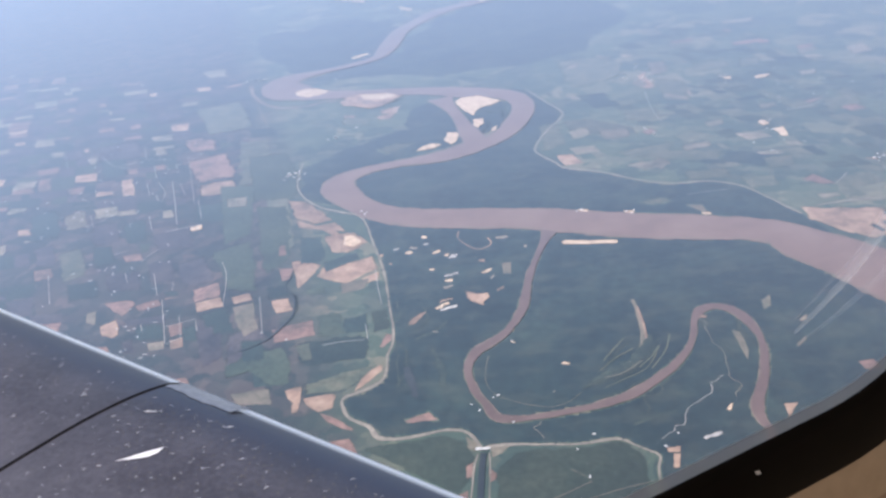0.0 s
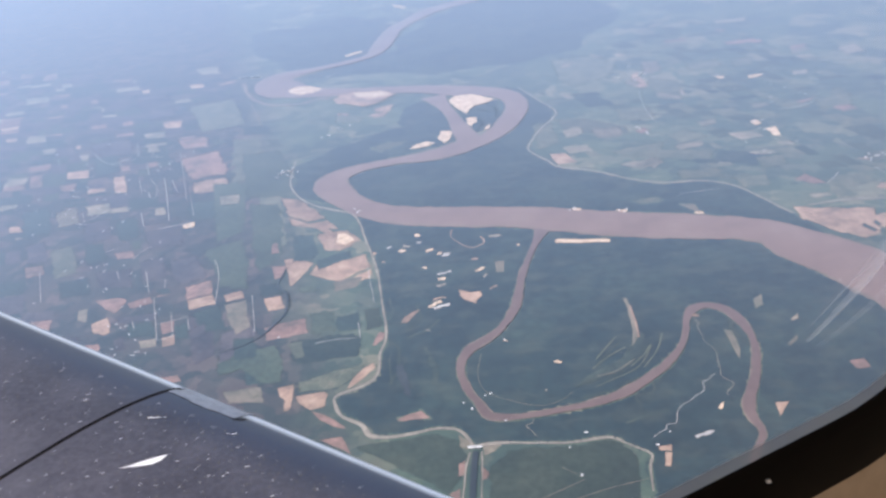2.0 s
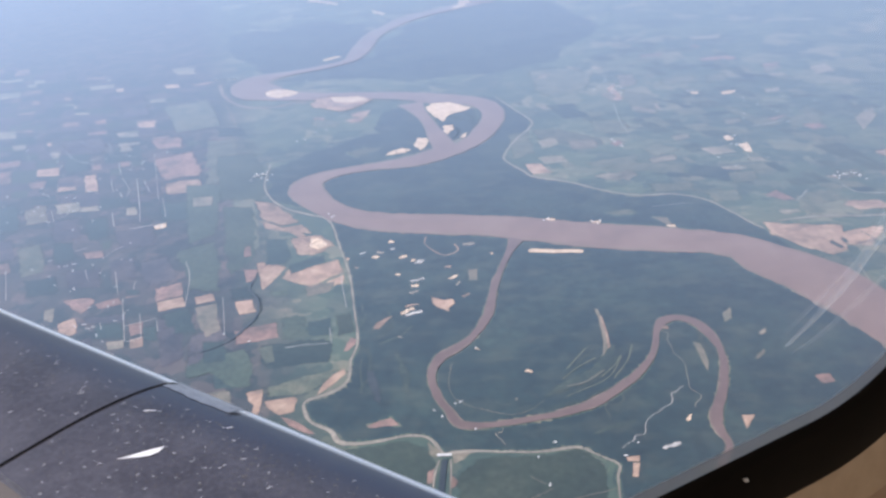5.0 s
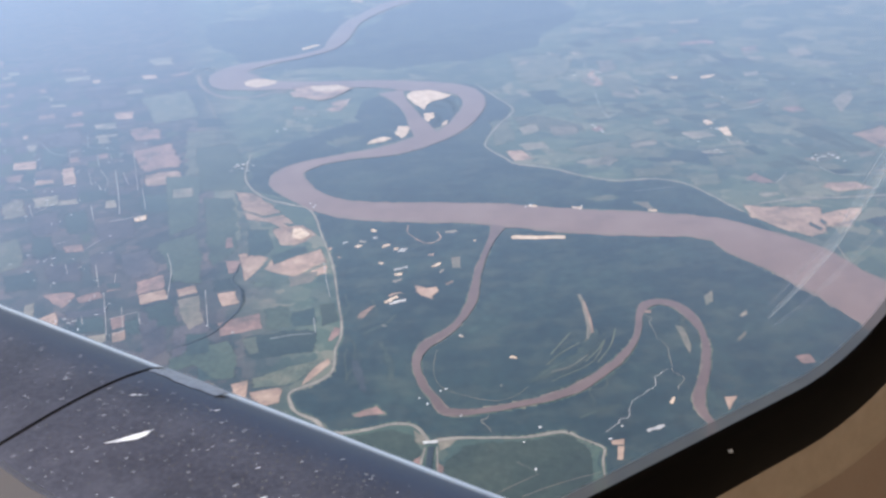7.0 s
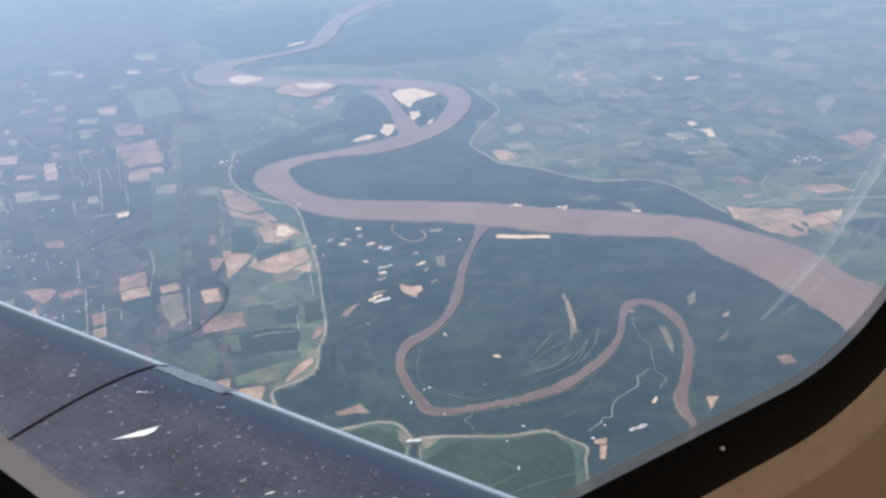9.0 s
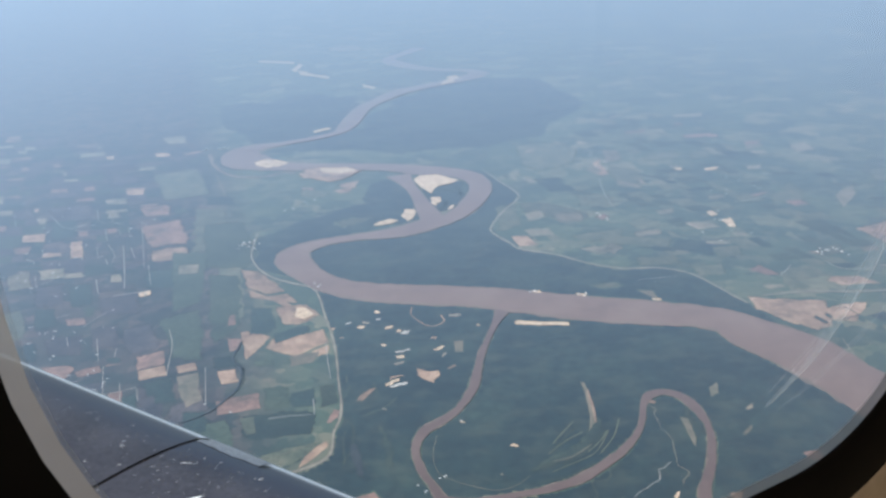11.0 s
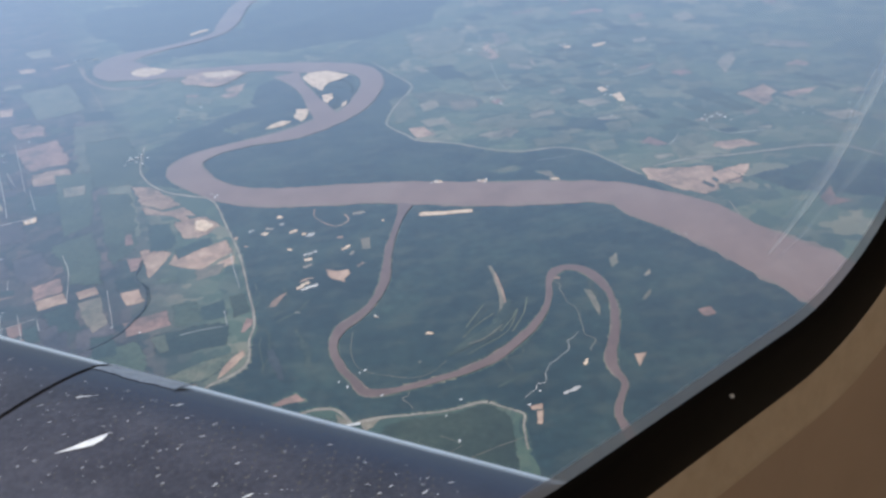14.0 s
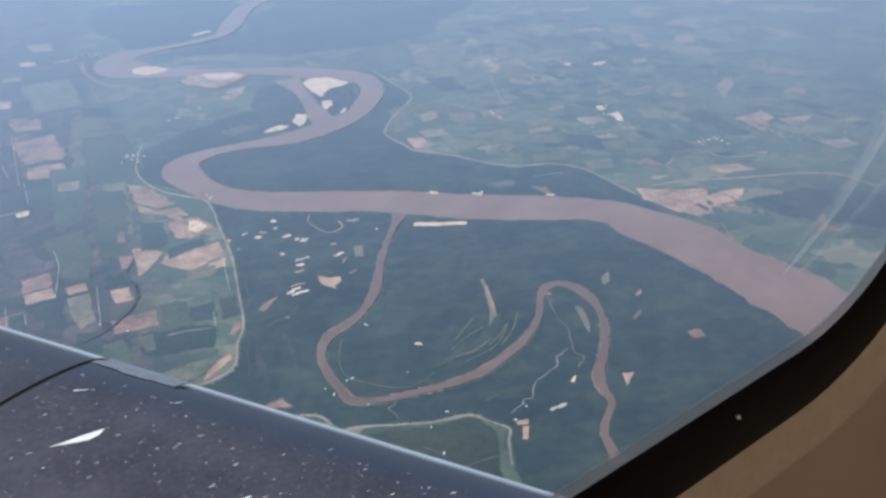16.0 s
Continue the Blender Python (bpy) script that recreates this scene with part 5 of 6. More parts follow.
for k, (pts, z) in enumerate(SWALES):
    tagged(ribbon("meadow_strip", pts, 0.42 + 0.005 * k, GLADE, 0, 0.6, 2.5, 90 + k, soft=True), "pale green meadow strip between dark trees", "meadow", group="meadow strips", kind="structure")

# ---- the aircraft: wing outside ----
K = 0.4              # metres to one unit of the aircraft's plan
E_DIR, F_DIR = Vector((0.8684, -0.4958, 0)), Vector((0.4958, 0.8684, 0))   # along the leading edge inboard, and forward of it
LE0 = Vector((-0.3726, 0.7648, 0))
NOSE_A, NOSE_B, TOP = 0.175, 0.050, -0.5642
RISE_E, RISE_F = -0.0370, -0.0072      # slope of the skin along the edge and across it
CENTRE = -0.129


def wing_point(s, d, lift=0.0):
    """A point on the wing's upper skin: s inboard along the edge, d forward of the line where the nose starts to fall."""
    if d <= 0:
        z, nx, nz = -0.02 * d * d * 0.6, 0.0, 1.0
    else:
        q = min(d / NOSE_A, 1.0)
        z = NOSE_B * (math.sqrt(max(0.0, 1 - q * q)) - 1)
        nx, nz = q / NOSE_A, math.sqrt(max(1e-6, 1 - q * q)) / NOSE_B
        ln = math.hypot(nx, nz)
        nx, nz = nx / ln, nz / ln
    p = LE0 + E_DIR * s + F_DIR * (CENTRE + d + nx * lift)
    return Vector((p.x * K, p.y * K, ALT + K * (TOP + z + RISE_E * s + RISE_F * d + nz * lift)))


def wing_skin(name, s_of, s_far, mat, parent, lift=0.0, d_back=-0.9):
    """Upper skin and nose of a stretch of the wing between the edges s_of(d) and s_far(d), with a rounded under side."""
    ds = [d_back + (0 - d_back) * i / 10 for i in range(10)] + [NOSE_A * math.sin(math.pi / 2 * i / 60) for i in range(61)]
    low = [(NOSE_A * math.cos(math.pi / 2 * i / 8), -NOSE_B - NOSE_B * 0.9 * math.sin(math.pi / 2 * i / 8)) for i in range(1, 9)] + [(d_back, -0.12)]
    cols = 41
    verts, rows = [], len(ds) + len(low)
    for c in range(cols):
        k = c / (cols - 1)
        for d in ds:
            verts.append(wing_point(s_of(d) * (1 - k) + s_far(d) * k, d, lift))
        for d, z in low:
            s = s_of(NOSE_A) * (1 - k) + s_far(NOSE_A) * k
            p = LE0 + E_DIR * s + F_DIR * (CENTRE + d)
            verts.append(Vector((p.x * K, p.y * K, ALT + K * (TOP + z + RISE_E * s + RISE_F * d))))
    faces = [(c * rows + i, c * rows + i + 1, (c + 1) * rows + i + 1, (c + 1) * rows + i) for c in range(cols - 1) for i in range(rows - 1)]
    for base, flip in ((0, True), ((cols - 1) * rows, False)):
        cap = [verts[base + i].copy() for i in range(rows)]
        n0 = len(verts)
        verts += cap
        faces.append(tuple(range(n0, n0 + rows))[::-1] if flip else tuple(range(n0, n0 + rows)))
    ob = mesh_ob(name, verts, faces, mat, parent)
    me = ob.data
    # degrees round the nose, which place the painted highlight
    nose_sheen = me.attributes.new("nose_sheen", "FLOAT", "POINT")
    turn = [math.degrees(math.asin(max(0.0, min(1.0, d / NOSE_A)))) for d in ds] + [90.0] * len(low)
    nose_sheen.data.foreach_set("value", turn * cols + [0.0] * (len(verts) - cols * rows))
    for p in me.polygons:
        p.use_smooth = len(p.vertices) == 4
    return ob


def skin_metal(name, base, rough, sheen_bands=None):
    """Dull metal with streaks and grain; optional bands paint the nose's sky reflection into its colour."""
    m, nt, b = material(name, rough, 0.85)
    streak = noise_tex(nt, 22.0, 5.0, 0.6)
    fine = noise_tex(nt, 350.0, 3.0, 0.6, seed=5.0)
    c = ramp(nt, streak, [(0.3, tuple(v * 0.66 for v in base)), (0.7, tuple(v * 1.25 for v in base))])
    c = mix(nt, 0.2, c, ramp(nt, fine, [(0.35, tuple(v * 0.5 for v in base)), (0.7, tuple(v * 1.5 for v in base))]))
    r = nt.nodes.new("ShaderNodeMapRange")
    r.inputs["To Min"].default_value, r.inputs["To Max"].default_value = rough * 0.8, rough * 1.25
    nt.links.new(streak, r.inputs["Value"])
    if sheen_bands:
        sheen = nt.nodes.new("ShaderNodeAttribute")
        sheen.attribute_name = "nose_sheen"
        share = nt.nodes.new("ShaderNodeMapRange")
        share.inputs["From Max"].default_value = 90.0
        nt.links.new(sheen.outputs["Fac"], share.inputs["Value"])
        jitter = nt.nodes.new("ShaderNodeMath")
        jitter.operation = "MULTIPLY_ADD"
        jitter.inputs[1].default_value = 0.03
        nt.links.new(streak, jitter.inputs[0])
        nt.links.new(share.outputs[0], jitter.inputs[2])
        # each band paints part of the edge's highlight into the base colour
        for lo, hi, tone in sheen_bands:
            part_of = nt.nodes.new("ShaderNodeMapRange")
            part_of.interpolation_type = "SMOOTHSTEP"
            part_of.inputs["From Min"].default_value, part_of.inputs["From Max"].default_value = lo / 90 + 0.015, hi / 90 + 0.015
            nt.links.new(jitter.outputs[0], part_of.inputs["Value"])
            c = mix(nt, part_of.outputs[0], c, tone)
    nt.links.new(c, b.inputs["Base Color"])
    nt.links.new(r.outputs[0], b.inputs["Roughness"])
    bump(nt, b, fine, 0.08, 0.0008)
    return m


# navy then near-white: the leading edge's sky reflection, painted as metal colour
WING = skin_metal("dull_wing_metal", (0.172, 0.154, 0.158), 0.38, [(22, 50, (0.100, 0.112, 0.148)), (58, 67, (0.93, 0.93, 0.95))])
LIP = skin_metal("worn_edge_metal", (0.42, 0.43, 0.46), 0.5)
SEAL, snt, sb = material("black_rubber_seal", 0.9)
sb.inputs["Base Color"].default_value = (0.003, 0.003, 0.004, 1)
sb.inputs["Specular IOR Level"].default_value = 0.1
CHIP, cnt, cb = material("white_primer_chips", 0.7)
cnt.links.new(ramp(cnt, noise_tex(cnt, 60.0), [(0.3, (0.6, 0.6, 0.61)), (0.7, (0.85, 0.85, 0.85))]), cb.inputs["Base Color"])

wing = new("aircraft_wing")
wing.location = (0, 0, 0)
tagged(wing, "dark grey metal aircraft wing with chipped paint and a black seam", "wing")
seam_at = lambda d: -0.0195 + 0.165 * d - 0.2 * d * abs(d)
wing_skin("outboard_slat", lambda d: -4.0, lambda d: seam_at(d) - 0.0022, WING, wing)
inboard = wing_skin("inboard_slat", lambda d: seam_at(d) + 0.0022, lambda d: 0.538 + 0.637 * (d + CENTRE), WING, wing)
# seal in the gap, standing a hair proud
sd = [-0.6 + i * 0.05 for i in range(12)] + [NOSE_A * math.sin(math.pi / 2 * i / 16) * 0.97 for i in range(17)]
sv, sf = [], []
for d in sd:
    for off, up in ((-0.0031, -0.02), (-0.0027, 0.0004), (0.0027, 0.0004), (0.0031, -0.02)):
        sv.append(wing_point(seam_at(d) + off, d, up))
for i in range(len(sd) - 1):
    sf += [(4 * i + k, 4 * i + k + 1, 4 * i + k + 5, 4 * i + k + 4) for k in range(3)]
part_seal = mesh_ob("seam_seal", sv, sf, SEAL, wing)
part_seal["label"] = "black rubber seam across the wing skin"


def flake(name, outline, mat, lift=0.0006, label=""):
    """A thin flake on the wing skin, from an outline in (s, d)."""
    v = [wing_point(s, d, lift) for s, d in outline] + [wing_point(s, d, -0.001) for s, d in outline]
    n = len(outline)
    ob = mesh_ob(name, v, [tuple(range(n))] + [(i, n + i, n + (i + 1) % n, (i + 1) % n) for i in range(n)], mat, inboard)
    if label:
        ob["label"] = label
    return ob


flake("paint_scar", [(0.0793, 0.0046), (0.098, 0.0186), (0.1074, 0.0269), (0.1115, 0.037), (0.1098, 0.0466), (0.1046, 0.0402), (0.0964, 0.0288), (0.0878, 0.0154)], CHIP, 0.0008, "long white scar of missing paint")
# thin plate over the nose inboard of the seam, with an uneven back edge and an open joint at each end
pv, pf = [], []
nd = 12
for i in range(14):
    s = 0.003 + 0.0088 * i
    for j in range(nd):
        d = NOSE_A * math.sin(radians(53.0 + (0.9 * math.sin(i * 0.7) + 0.5 * math.sin(i * 2.1)) * (1 - j / (nd - 1)) + 37.0 * j / (nd - 1)))
        pv.append(wing_point(s, d, 0.0008))
for i in range(13):
    pf += [(i * nd + j, i * nd + j + 1, (i + 1) * nd + j + 1, (i + 1) * nd + j) for j in range(nd - 1)]
lip = mesh_ob("repair_plate", pv, pf, LIP, wing, True)
lip["label"] = "thin worn metal plate on the leading edge"
for s0, a0, a1 in ((-0.002, 55, 66), (0.1185, 52, 60)):
    jv = []
    for k in range(9):
        d = NOSE_A * math.sin(radians(a0 + (a1 - a0) * k / 8))
        lean = 0.012 * (k / 8)
        w = 0.0022 * math.sin(math.pi * (0.12 + 0.8 * k / 8))
        jv += [wing_point(s0 + lean - w, d, 0.0011), wing_point(s0 + lean + w, d, 0.0011)]
    joint = mesh_ob("plate_joint", jv, [(2 * k, 2 * k + 1, 2 * k + 3, 2 * k + 2) for k in range(8)], SEAL, lip)
    joint["label"] = "dark open joint at the end of the plate"
# paint chips, too many to count
rc = random.Random(21)
cv, cf = [], []
for k in range(1100):
    s, d = rc.uniform(-0.45, 0.55), rc.uniform(-0.30, 0.12)
    if abs(s - seam_at(d)) < 0.008:
        continue
    size = rc.choice((0.0003, 0.0004, 0.0005, 0.0006, 0.0008, 0.0010)) * (1.3 if rc.random() < 0.07 else 0.66)
    ln = size * rc.uniform(2.5, 7.0)
    turn = radians(rc.gauss(50, 12))
    b0 = len(cv)
    n = 5
    for i in range(n):
        a = 2 * math.pi * i / n
        u, w = math.cos(a) * ln * rc.uniform(0.6, 1.2), math.sin(a) * size * rc.uniform(0.5, 1.1)
        cv.append(wing_point(s + u * math.cos(turn) - w * math.sin(turn), d + u * math.sin(turn) + w * math.cos(turn), 0.0005))
    cf.append(tuple(range(b0, b0 + n)))
chips = mesh_ob("paint_chips", cv, cf, CHIP, wing)
chips["kind"] = "stuff"
# dull specks of dirt between them
DIRT, dnt, db = material("dull_grey_specks", 0.8)
dnt.links.new(ramp(dnt, noise_tex(dnt, 40.0), [(0.3, (0.10, 0.095, 0.09)), (0.7, (0.24, 0.23, 0.22))]), db.inputs["Base Color"])
dv, df = [], []
for k in range(2600):
    s, d = rc.uniform(-0.45, 0.75), rc.uniform(-0.38, 0.12)
    if abs(s - seam_at(d)) < 0.008:
        continue
    size = rc.uniform(0.0003, 0.0010)
    b0 = len(dv)
    for i in range(5):
        a = 2 * math.pi * i / 5 + k
        dv.append(wing_point(s + size * rc.uniform(0.7, 1.8) * math.cos(a), d + size * rc.uniform(0.6, 1.2) * math.sin(a), 0.0004))
    df.append(tuple(range(b0, b0 + 5)))
specks = mesh_ob("dirt_specks", dv, df, DIRT, wing)
specks["kind"] = "stuff"
# rows of flush rivets
rv, rf = [], []
for row in range(10):
    for k in range(18):
        s, d = 0.205 + row * 0.0265 + k * 0.0034, 0.108 - k * 0.0105
        b0 = len(rv)
        for i in range(6):
            a = math.pi / 3 * i
            rv.append(wing_point(s + 0.0009 * math.cos(a), d + 0.0014 * math.sin(a), 0.0004))
        rf.append(tuple(range(b0, b0 + 6)))
rivets = mesh_ob("rivets", rv, rf, DIRT, inboard)
rivets["kind"] = "stuff"

# ---- the cabin: side wall with its window ----
FL, OUT = Vector((0.8848, 0.4659, 0)), Vector((-0.4659, 0.8848, 0))   # along the cabin towards the nose, and out through the window
WU0, WU1, WZ0, WZ1, WR, WL = -0.1300, 0.900, -0.5782, 0.42, 0.22, 0.45      # window opening: along the wall, up, corner radius towards the nose and the tail


def wall_point(u, out, z):
    p = FL * u + OUT * out
    return (p.x * K, p.y * K, ALT + K * z)


def window_ring(grow, n=14):
    """The rounded outline of the opening, enlarged by grow, as (u, z) going round."""
    a, b, c, d = WU0 - grow, WU1 + grow, WZ0 - grow, WZ1 + grow
    r, q = WR + grow * 0.6, WL + grow * 0.6
    pts = []
    for cx, cz, start, e in ((b - r, d - r, 0, r), (a + q, d - q, 90, q), (a + q, c + q, 180, q), (b - r, c + r, 270, r)):
        for i in range(n + 1):
            t = radians(start + 90 * i / n)
            pts.append((cx + e * math.cos(t), cz + e * math.sin(t)))
    return pts


def loft(name, profile, mat, parent, smooth=True):
    """A ring round the window: profile of (grow, out)."""
    rings = [window_ring(g) for g, _ in profile]
    n = len(rings[0])
    verts = [wall_point(u, o, z) for (g, o), ring in zip(profile, rings) for u, z in ring]
    faces = [(k * n + i, k * n + (i + 1) % n, (k + 1) * n + (i + 1) % n, (k + 1) * n + i) for k in range(len(profile) - 1) for i in range(n)]
    return mesh_ob(name, verts, faces, mat, parent, smooth)


PANEL, pnt, pb = material("beige_cabin_panel", 0.55)
pnt.links.new(mix(pnt, 0.5, ramp(pnt, noise_tex(pnt, 5.0, 4.0), [(0.3, (0.46, 0.33, 0.21)), (0.7, (0.57, 0.42, 0.28))]), ramp(pnt, noise_tex(pnt, 90.0, 2.0), [(0.3, (0.39, 0.285, 0.18)), (0.7, (0.52, 0.39, 0.26))])), pb.inputs["Base Color"])
bump(pnt, pb, noise_tex(pnt, 260.0, 2.0), 0.15, 0.001)
GASKET, gnt, gb = material("black_window_gasket", 0.5)
gnt.links.new(ramp(gnt, noise_tex(gnt, 30.0), [(0.3, (0.002, 0.0016, 0.0014)), (0.7, (0.005, 0.0038, 0.0033))]), gb.inputs["Base Color"])
gb.inputs["Specular IOR Level"].default_value = 0.15
RIM, rnt, rb = material("grey_pane_rim", 0.6)
rnt.links.new(ramp(rnt, noise_tex(rnt, 25.0, 4.0), [(0.3, (0.16, 0.165, 0.17)), (0.7, (0.24, 0.24, 0.25))]), rb.inputs["Base Color"])
def see_through(m, share, tint):
    """Lets a share of the light through unscattered, and scatters part of the rest forwards."""
    nt = m.node_tree
    b = nt.nodes["Principled BSDF"]
    scatter, clear_bit = nt.nodes.new("ShaderNodeBsdfTranslucent"), nt.nodes.new("ShaderNodeBsdfTransparent")
    one, two = nt.nodes.new("ShaderNodeMixShader"), nt.nodes.new("ShaderNodeMixShader")
    scatter.inputs["Color"].default_value = (*tint, 1)
    one.inputs[0].default_value, two.inputs[0].default_value = 0.55, share
    nt.links.new(b.outputs[0], one.inputs[1])
    nt.links.new(scatter.outputs[0], one.inputs[2])
    nt.links.new(one.outputs[0], two.inputs[1])
    nt.links.new(clear_bit.outputs[0], two.inputs[2])
    nt.links.new(two.outputs[0], nt.nodes["Material Output"].inputs["Surface"])


RIM_THIN = RIM.copy()
RIM_THIN.name = "clear_pane_edge"
see_through(RIM, 0.20, (0.30, 0.26, 0.235))
see_through(RIM_THIN, 0.78, (0.26, 0.25, 0.25))
PANE, ant, ab = material("clear_acrylic_pane", 0.0)
mirror, clear_pane, pane_mix, edge_on = ant.nodes.new("ShaderNodeBsdfGlossy"), ant.nodes.new("ShaderNodeBsdfTransparent"), ant.nodes.new("ShaderNodeMixShader"), ant.nodes.new("ShaderNodeFresnel")
mirror.inputs["Roughness"].default_value = 0.04
edge_on.inputs["IOR"].default_value = 1.85
# fine scuffs scatter a little daylight; the reddish veil paints in a cabin reflection
veil_film, veil_mix, veil_amount, veil_gain = ant.nodes.new("ShaderNodeBsdfTranslucent"), ant.nodes.new("ShaderNodeMixShader"), ant.nodes.new("ShaderNodeAttribute"), ant.nodes.new("ShaderNodeMath")
veil_film.inputs["Color"].default_value = (0.62, 0.38, 0.32, 1)
veil_amount.attribute_name = "scuff_veil"
veil_gain.operation = "MULTIPLY"
veil_mottle = ant.nodes.new("ShaderNodeMapRange")
veil_mottle.inputs["From Min"].default_value, veil_mottle.inputs["From Max"].default_value = 0.3, 0.7
veil_mottle.inputs["To Min"].default_value, veil_mottle.inputs["To Max"].default_value = 0.7, 1.3
ant.links.new(noise_tex(ant, 14.0, 4.0, 0.6, stretch=(1.0, 1.0, 0.5)), veil_mottle.inputs["Value"])
ant.links.new(veil_mottle.outputs[0], veil_gain.inputs[0])
ant.links.new(veil_amount.outputs["Fac"], veil_gain.inputs[1])
ant.links.new(veil_gain.outputs[0], veil_mix.inputs[0])
ant.links.new(clear_pane.outputs[0], veil_mix.inputs[1])
ant.links.new(veil_film.outputs[0], veil_mix.inputs[2])
ant.links.new(edge_on.outputs[0], pane_mix.inputs[0])
ant.links.new(veil_mix.outputs[0], pane_mix.inputs[1])
ant.links.new(mirror.outputs[0], pane_mix.inputs[2])
ant.links.new(pane_mix.outputs[0], ant.nodes["Material Output"].inputs["Surface"])
# darker, redder copy of the beige panel: shading beyond the ridge as colour
PANEL_SHADED, rdnt, rdb = material("shaded_cabin_panel", 0.6)
rdnt.links.new(ramp(rdnt, noise_tex(rdnt, 6.0, 4.0), [(0.3, (0.37, 0.25, 0.165)), (0.7, (0.46, 0.32, 0.213))]), rdb.inputs["Base Color"])
bump(rdnt, rdb, noise_tex(rdnt, 260.0, 2.0), 0.15, 0.001)
LINING, lnt, lb = material("dark_cabin_lining", 0.8)
lnt.links.new(ramp(lnt, noise_tex(lnt, 8.0), [(0.3, (0.10, 0.085, 0.07)), (0.7, (0.16, 0.135, 0.11))]), lb.inputs["Base Color"])

window = new("window_1")
tagged(window, "rounded aircraft cabin window in a beige panel with black gasket", "window", kind="structure")
loft("pane_rim", [(0.0, 0.3708), (-0.004, 0.3720), (-0.009, 0.3734), (-0.0130, 0.3748)], RIM, window)
loft("pane_edge", [(-0.0130, 0.3748), (-0.0165, 0.3751)], RIM_THIN, window)["label"] = "thin clear edge of the pane"
gasket = loft("gasket", [(0.0, 0.3708), (0.004, 0.3693), (0.025, 0.3683), (0.060, 0.3698), (0.090, 0.3725), (0.118, 0.3757)], GASKET, window)
loft("window_surround", [(0.118, 0.3757), (0.122, 0.3725), (0.138, 0.3675), (0.156, 0.3620), (0.163, 0.3580), (0.170, 0.3555), (0.177, 0.3560)], PANEL, window)
loft("panel_fold", [(0.177, 0.3560), (0.25, 0.3460), (0.32, 0.330), (0.44, 0.315)], PANEL_SHADED, window)["label"] = "darker reddish panel with shade painted in, beyond the moulded ridge"
loft("outer_frame", [(0.030, 0.3773), (0.07, 0.3788), (0.2, 0.3848), (0.44, 0.398)], LIP, window)
shares = [1.0, 0.94, 0.87, 0.78, 0.68, 0.56, 0.43, 0.30]
mu, mz = (WU0 + WU1) / 2, (WZ0 + WZ1) / 2
pv = [(mu + (u - mu) * k, mz + (z - mz) * k) for k in shares for u, z in window_ring(-0.010)]
pf = [(k * 60 + i, k * 60 + (i + 1) % 60, (k + 1) * 60 + (i + 1) % 60, (k + 1) * 60 + i) for k in range(len(shares) - 1) for i in range(60)]
pane = mesh_ob("pane", [wall_point(u, 0.3763, z) for u, z in pv], pf + [tuple(range(60 * (len(shares) - 1), 60 * len(shares)))], PANE, window)
# the painted veil thickens towards the lower fore corner
low_end = lambda u, z: max(0.0, min(1.0, (u - 0.38) / 0.36)) * max(0.0, min(1.0, (0.05 - z) / 0.4))
pane.data.attributes.new("scuff_veil", "FLOAT", "POINT").data.foreach_set("value", [0.006 + 0.03 * low_end(u, z) for u, z in pv])
pane.visible_shadow = False
pane["label"] = "clear acrylic window pane"
speck = mesh_ob("gasket_chip", [wall_point(0.575 + a, 0.3673 + b, -0.612 + c) for a, b, c in ((0, 0, 0), (0.007, 0, -0.002), (0.0088, -0.001, -0.007), (0.003, -0.001, -0.0052), (0, 0.004, 0), (0.007, 0.004, -0.002), (0.0088, 0.003, -0.007), (0.003, 0.003, -0.0052))],
                [(0, 1, 2, 3), (4, 7, 6, 5), (0, 4, 5, 1), (1, 5, 6, 2), (2, 6, 7, 3), (3, 7, 4, 0)], CHIP, gasket)
speck["label"] = "tiny white chip on the gasket"

# long fine scratches on the pane that catch the light
SCRATCH, qnt, qb = material("scuffed_acrylic", 0.9)
through_light, clear_part = qnt.nodes.new("ShaderNodeBsdfTranslucent"), qnt.nodes.new("ShaderNodeBsdfTransparent")
blend = qnt.nodes.new("ShaderNodeMixShader")
through_light.inputs["Color"].default_value = (0.75, 0.73, 0.70, 1)
blend.inputs[0].default_value = 0.11
qnt.links.new(clear_part.outputs[0], blend.inputs[1])
qnt.links.new(through_light.outputs[0], blend.inputs[2])
qnt.links.new(blend.outputs[0], qnt.nodes["Material Output"].inputs["Surface"])
SCRATCH_A = [(0.6219, -0.4517), (0.6623, -0.4276), (0.7018, -0.3985), (0.7301, -0.3664), (0.7572, -0.3324), (0.7738, -0.3085), (0.795, -0.265), (0.808, -0.222)]
SCRATCH_B = [(0.6126, -0.4367), (0.6558, -0.4087), (0.6955, -0.3821), (0.7225, -0.3483), (0.7392, -0.3155), (0.7559, -0.2953), (0.777, -0.252), (0.789, -0.21)]
SCRATCH_C = [(0.625, -0.466), (0.680, -0.448), (0.735, -0.420), (0.790, -0.388), (0.830, -0.360)]
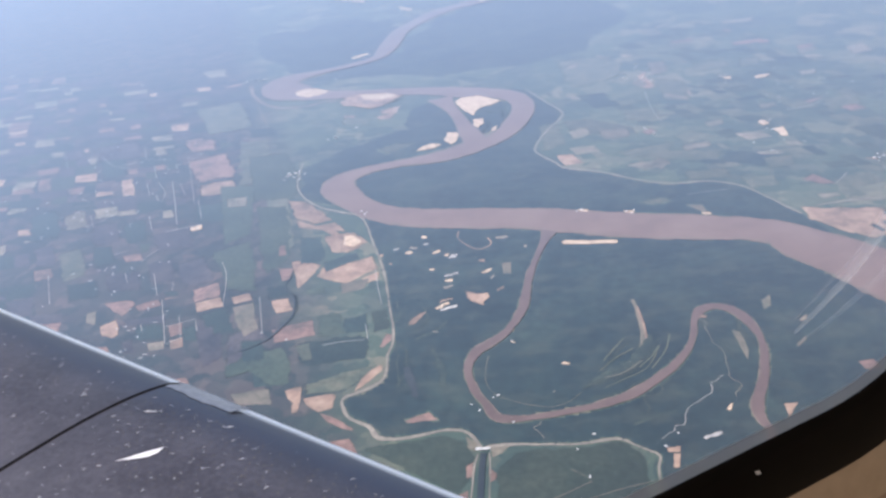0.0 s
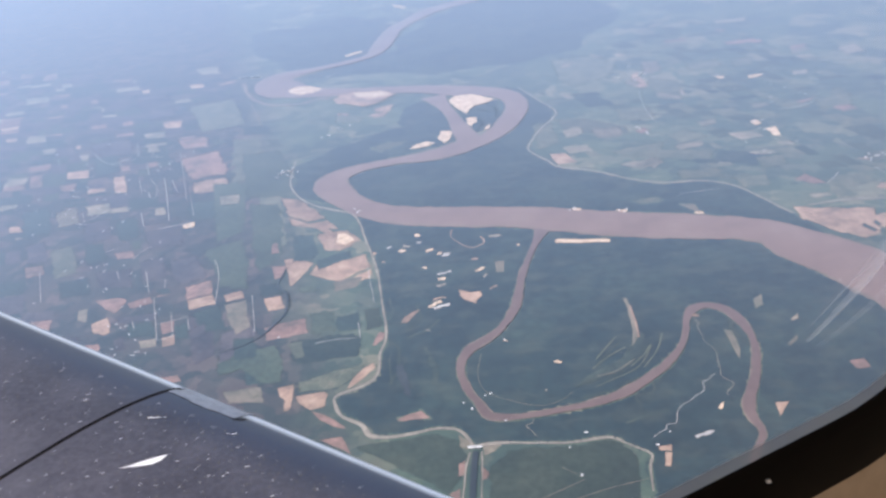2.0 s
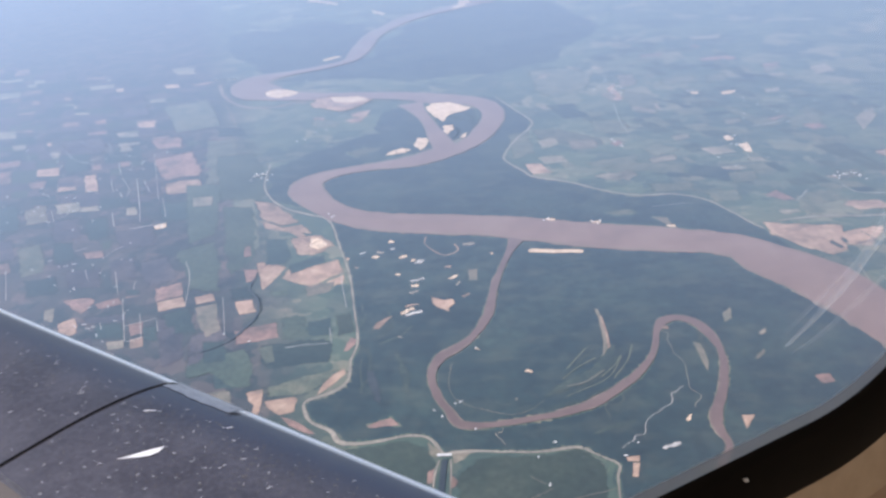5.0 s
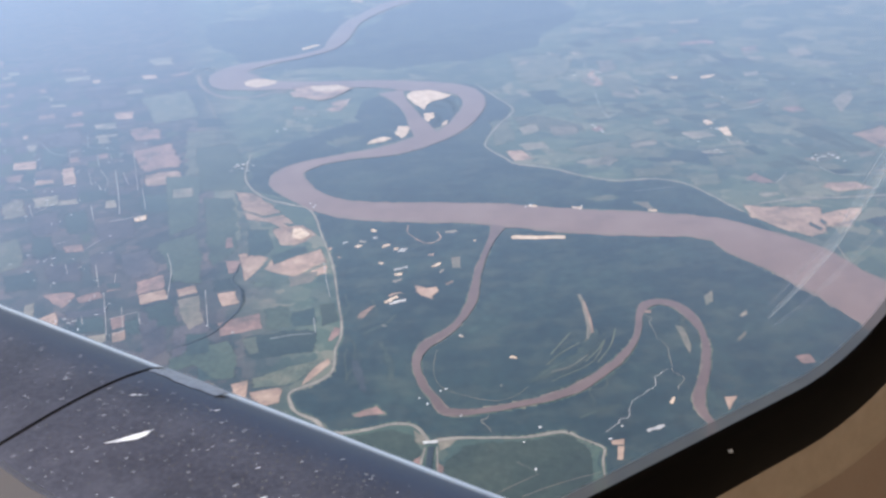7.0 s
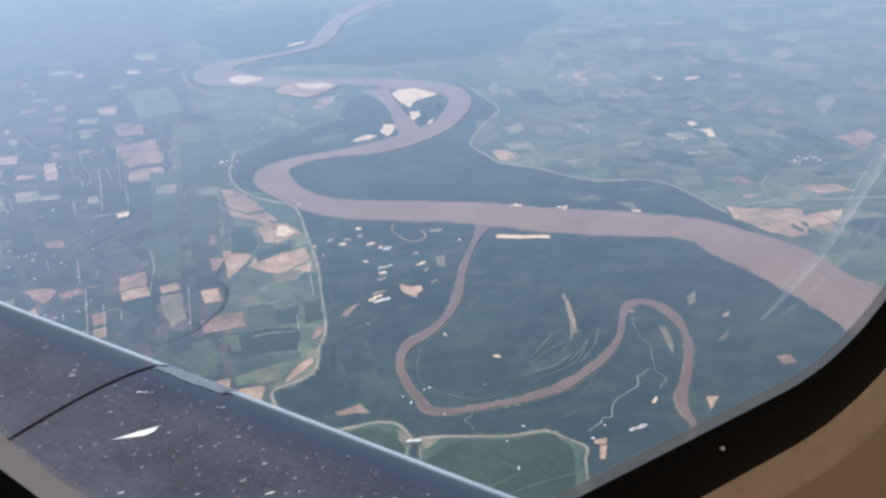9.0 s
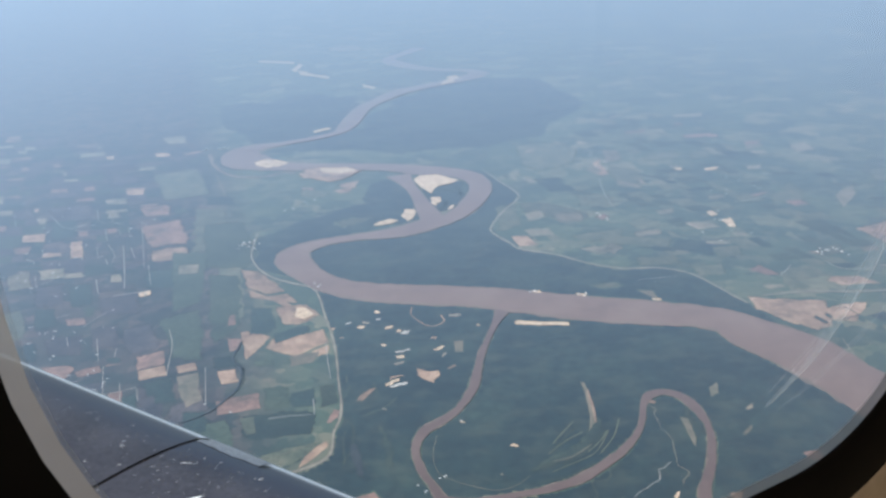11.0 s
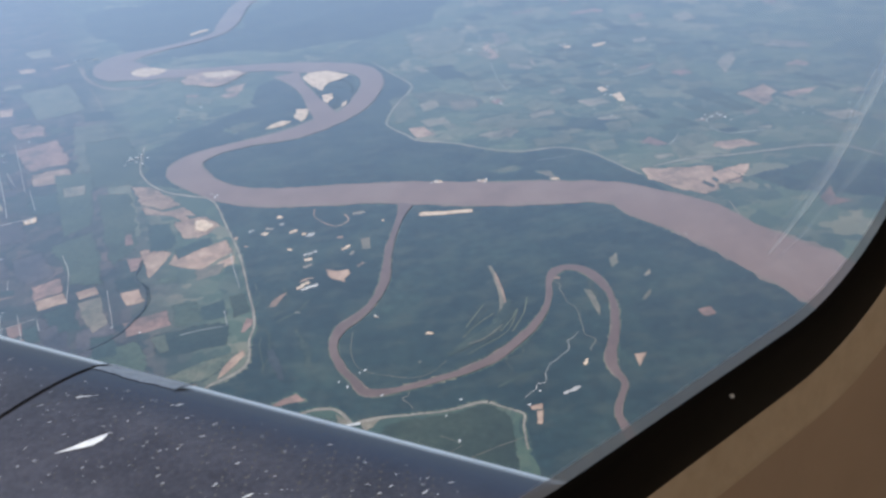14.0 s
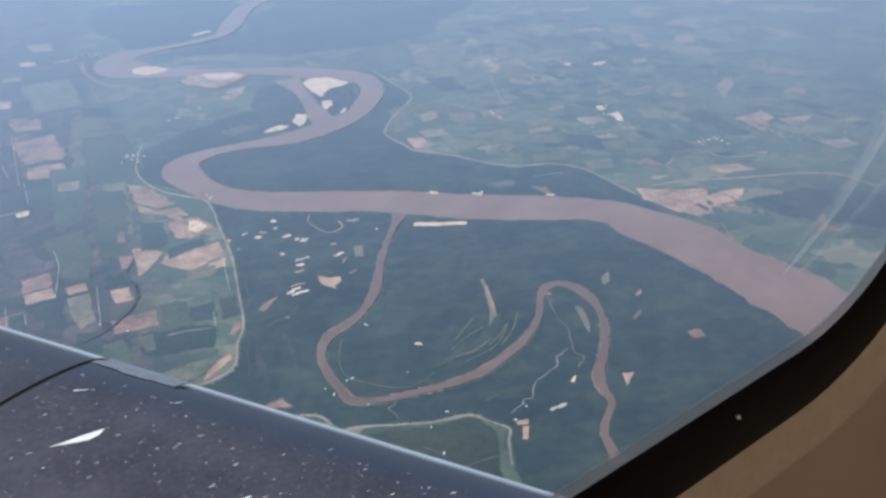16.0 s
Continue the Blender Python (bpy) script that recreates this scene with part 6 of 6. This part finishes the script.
# the widest ribbon is no scratch: it paints the soft glow round the streaks
for k, (pts, w, shift) in enumerate(((SCRATCH_A, 0.0046, 0.0), (SCRATCH_A, 0.0020, 0.001), (SCRATCH_B, 0.0040, 0.0), (SCRATCH_B, 0.0018, -0.001), (SCRATCH_A, 0.0190, -0.006), (SCRATCH_B, 0.0014, -0.013), (SCRATCH_C, 0.0032, 0.0), (SCRATCH_C, 0.0026, 0.014))):
    run = spline([(u + shift, z, 0.0) for u, z in pts], 0.008)
    sv2 = []
    for i, (u, z, _) in enumerate(run):
        a, b = run[max(i - 1, 0)], run[min(i + 1, len(run) - 1)]
        du, dz = b[0] - a[0], b[1] - a[1]
        ln = math.hypot(du, dz)
        t = i / (len(run) - 1)
        ww = w * (0.25 + 1.5 * math.sin(math.pi * (0.08 + 0.84 * t)) * (0.8 + 0.4 * t)) / 1.6
        nu, nz = -dz / ln * ww / 2, du / ln * ww / 2
        sv2 += [wall_point(u - nu, 0.3756 - k * 0.0001, z - nz), wall_point(u + nu, 0.3756 - k * 0.0001, z + nz)]
    mesh_ob("pane_scratch", sv2, [(2 * i, 2 * i + 1, 2 * i + 3, 2 * i + 2) for i in range(len(run) - 1)], SCRATCH, window)

# wall round the surround, skin outside, and the rest of the cabin
def flat_wall(name, outline, grow, out, mat, flip, label):
    ring = window_ring(grow)
    n = len(ring)
    u0, u1, z0, z1 = outline
    cu, cz = (WU0 + WU1) / 2, (WZ0 + WZ1) / 2
    verts = [wall_point(u, out, z) for u, z in ring]
    for u, z in ring:
        du, dz = u - cu, z - cz
        k = min(((u1 if du > 0 else u0) - cu) / du if abs(du) > 1e-6 else 1e9, ((z1 if dz > 0 else z0) - cz) / dz if abs(dz) > 1e-6 else 1e9)
        verts.append(wall_point(cu + du * k, out, cz + dz * k))
    faces = [(i, (i + 1) % n, n + (i + 1) % n, n + i) for i in range(n)]
    ob = mesh_ob(name, verts, [f[::-1] for f in faces] if flip else faces, mat)
    return tagged(ob, label, "wall", kind="structure")


flat_wall("wall_window", (-3.5, 5.0, -1.875, 2.375), 0.44, 0.315, PANEL, False, "beige moulded aircraft side wall panel")
flat_wall("wall_skin", (-3.5, 5.0, -2.125, 2.5), 0.44, 0.398, LIP, True, "grey metal outer skin of the aircraft fuselage")


def slab(name, corners, thick, mat, label, cat):
    """A plane board from four corners in (u, out, z), given a thickness downwards along its normal."""
    p = [Vector(wall_point(*(v / K for v in c))) for c in corners]
    nn = (p[1] - p[0]).cross(p[3] - p[0]).normalized() * thick
    v = p + [q - nn for q in p]
    ob = mesh_ob(name, v, [(0, 1, 2, 3), (7, 6, 5, 4), (0, 4, 5, 1), (1, 5, 6, 2), (2, 6, 7, 3), (3, 7, 4, 0)], mat)
    return tagged(ob, label, cat, kind="structure")


slab("floor", [(-1.4, -2.2, -0.75), (2.0, -2.2, -0.75), (2.0, 0.126, -0.75), (-1.4, 0.126, -0.75)], 0.05, LINING, "dark cabin floor", "floor")
slab("ceiling", [(-1.4, 0.126, 0.95), (2.0, 0.126, 0.95), (2.0, -2.2, 0.95), (-1.4, -2.2, 0.95)], 0.05, PANEL, "beige cabin ceiling panel", "ceiling")
slab("wall_aft", [(-1.4, -2.2, -0.75), (-1.4, 0.126, -0.75), (-1.4, 0.126, 0.95), (-1.4, -2.2, 0.95)], 0.05, LINING, "dark cabin bulkhead", "wall")
slab("wall_fore", [(2.0, 0.126, -0.75), (2.0, -2.2, -0.75), (2.0, -2.2, 0.95), (2.0, 0.126, 0.95)], 0.05, LINING, "dark cabin bulkhead", "wall")
# the unseen far side wall: panels between three window openings
for k, (ua, ub, za, zb) in enumerate(((-1.4, 2.0, -0.75, 0.0), (-1.4, 2.0, 0.55, 0.95), (-1.4, -1.0, 0.0, 0.55), (-0.6, -0.1, 0.0, 0.55), (0.3, 0.8, 0.0, 0.55), (1.2, 2.0, 0.0, 0.55))):
    slab("wall_far_side", [(ub, -2.2, za), (ua, -2.2, za), (ua, -2.2, zb), (ub, -2.2, zb)], 0.05, PANEL, "beige cabin panel between windows", "wall")
# fill lamps added in these unseen openings to brighten the beige panel
for uc in (-0.8, 0.1, 1.0):
    lamp = new("window_daylight", bpy.data.lights.new("window_daylight", "AREA"))
    lamp.data.shape, lamp.data.size, lamp.data.size_y = "RECTANGLE", 0.4, 0.55
    lamp.data.energy = 3.0
    lamp.data.color = (1.0, 0.9, 0.78)
    lamp.matrix_world = look(wall_point(uc / K, -2.19 / K, 0.275 / K), wall_point((uc + 0.1) / K, 0.1 / K, 0.1 / K))
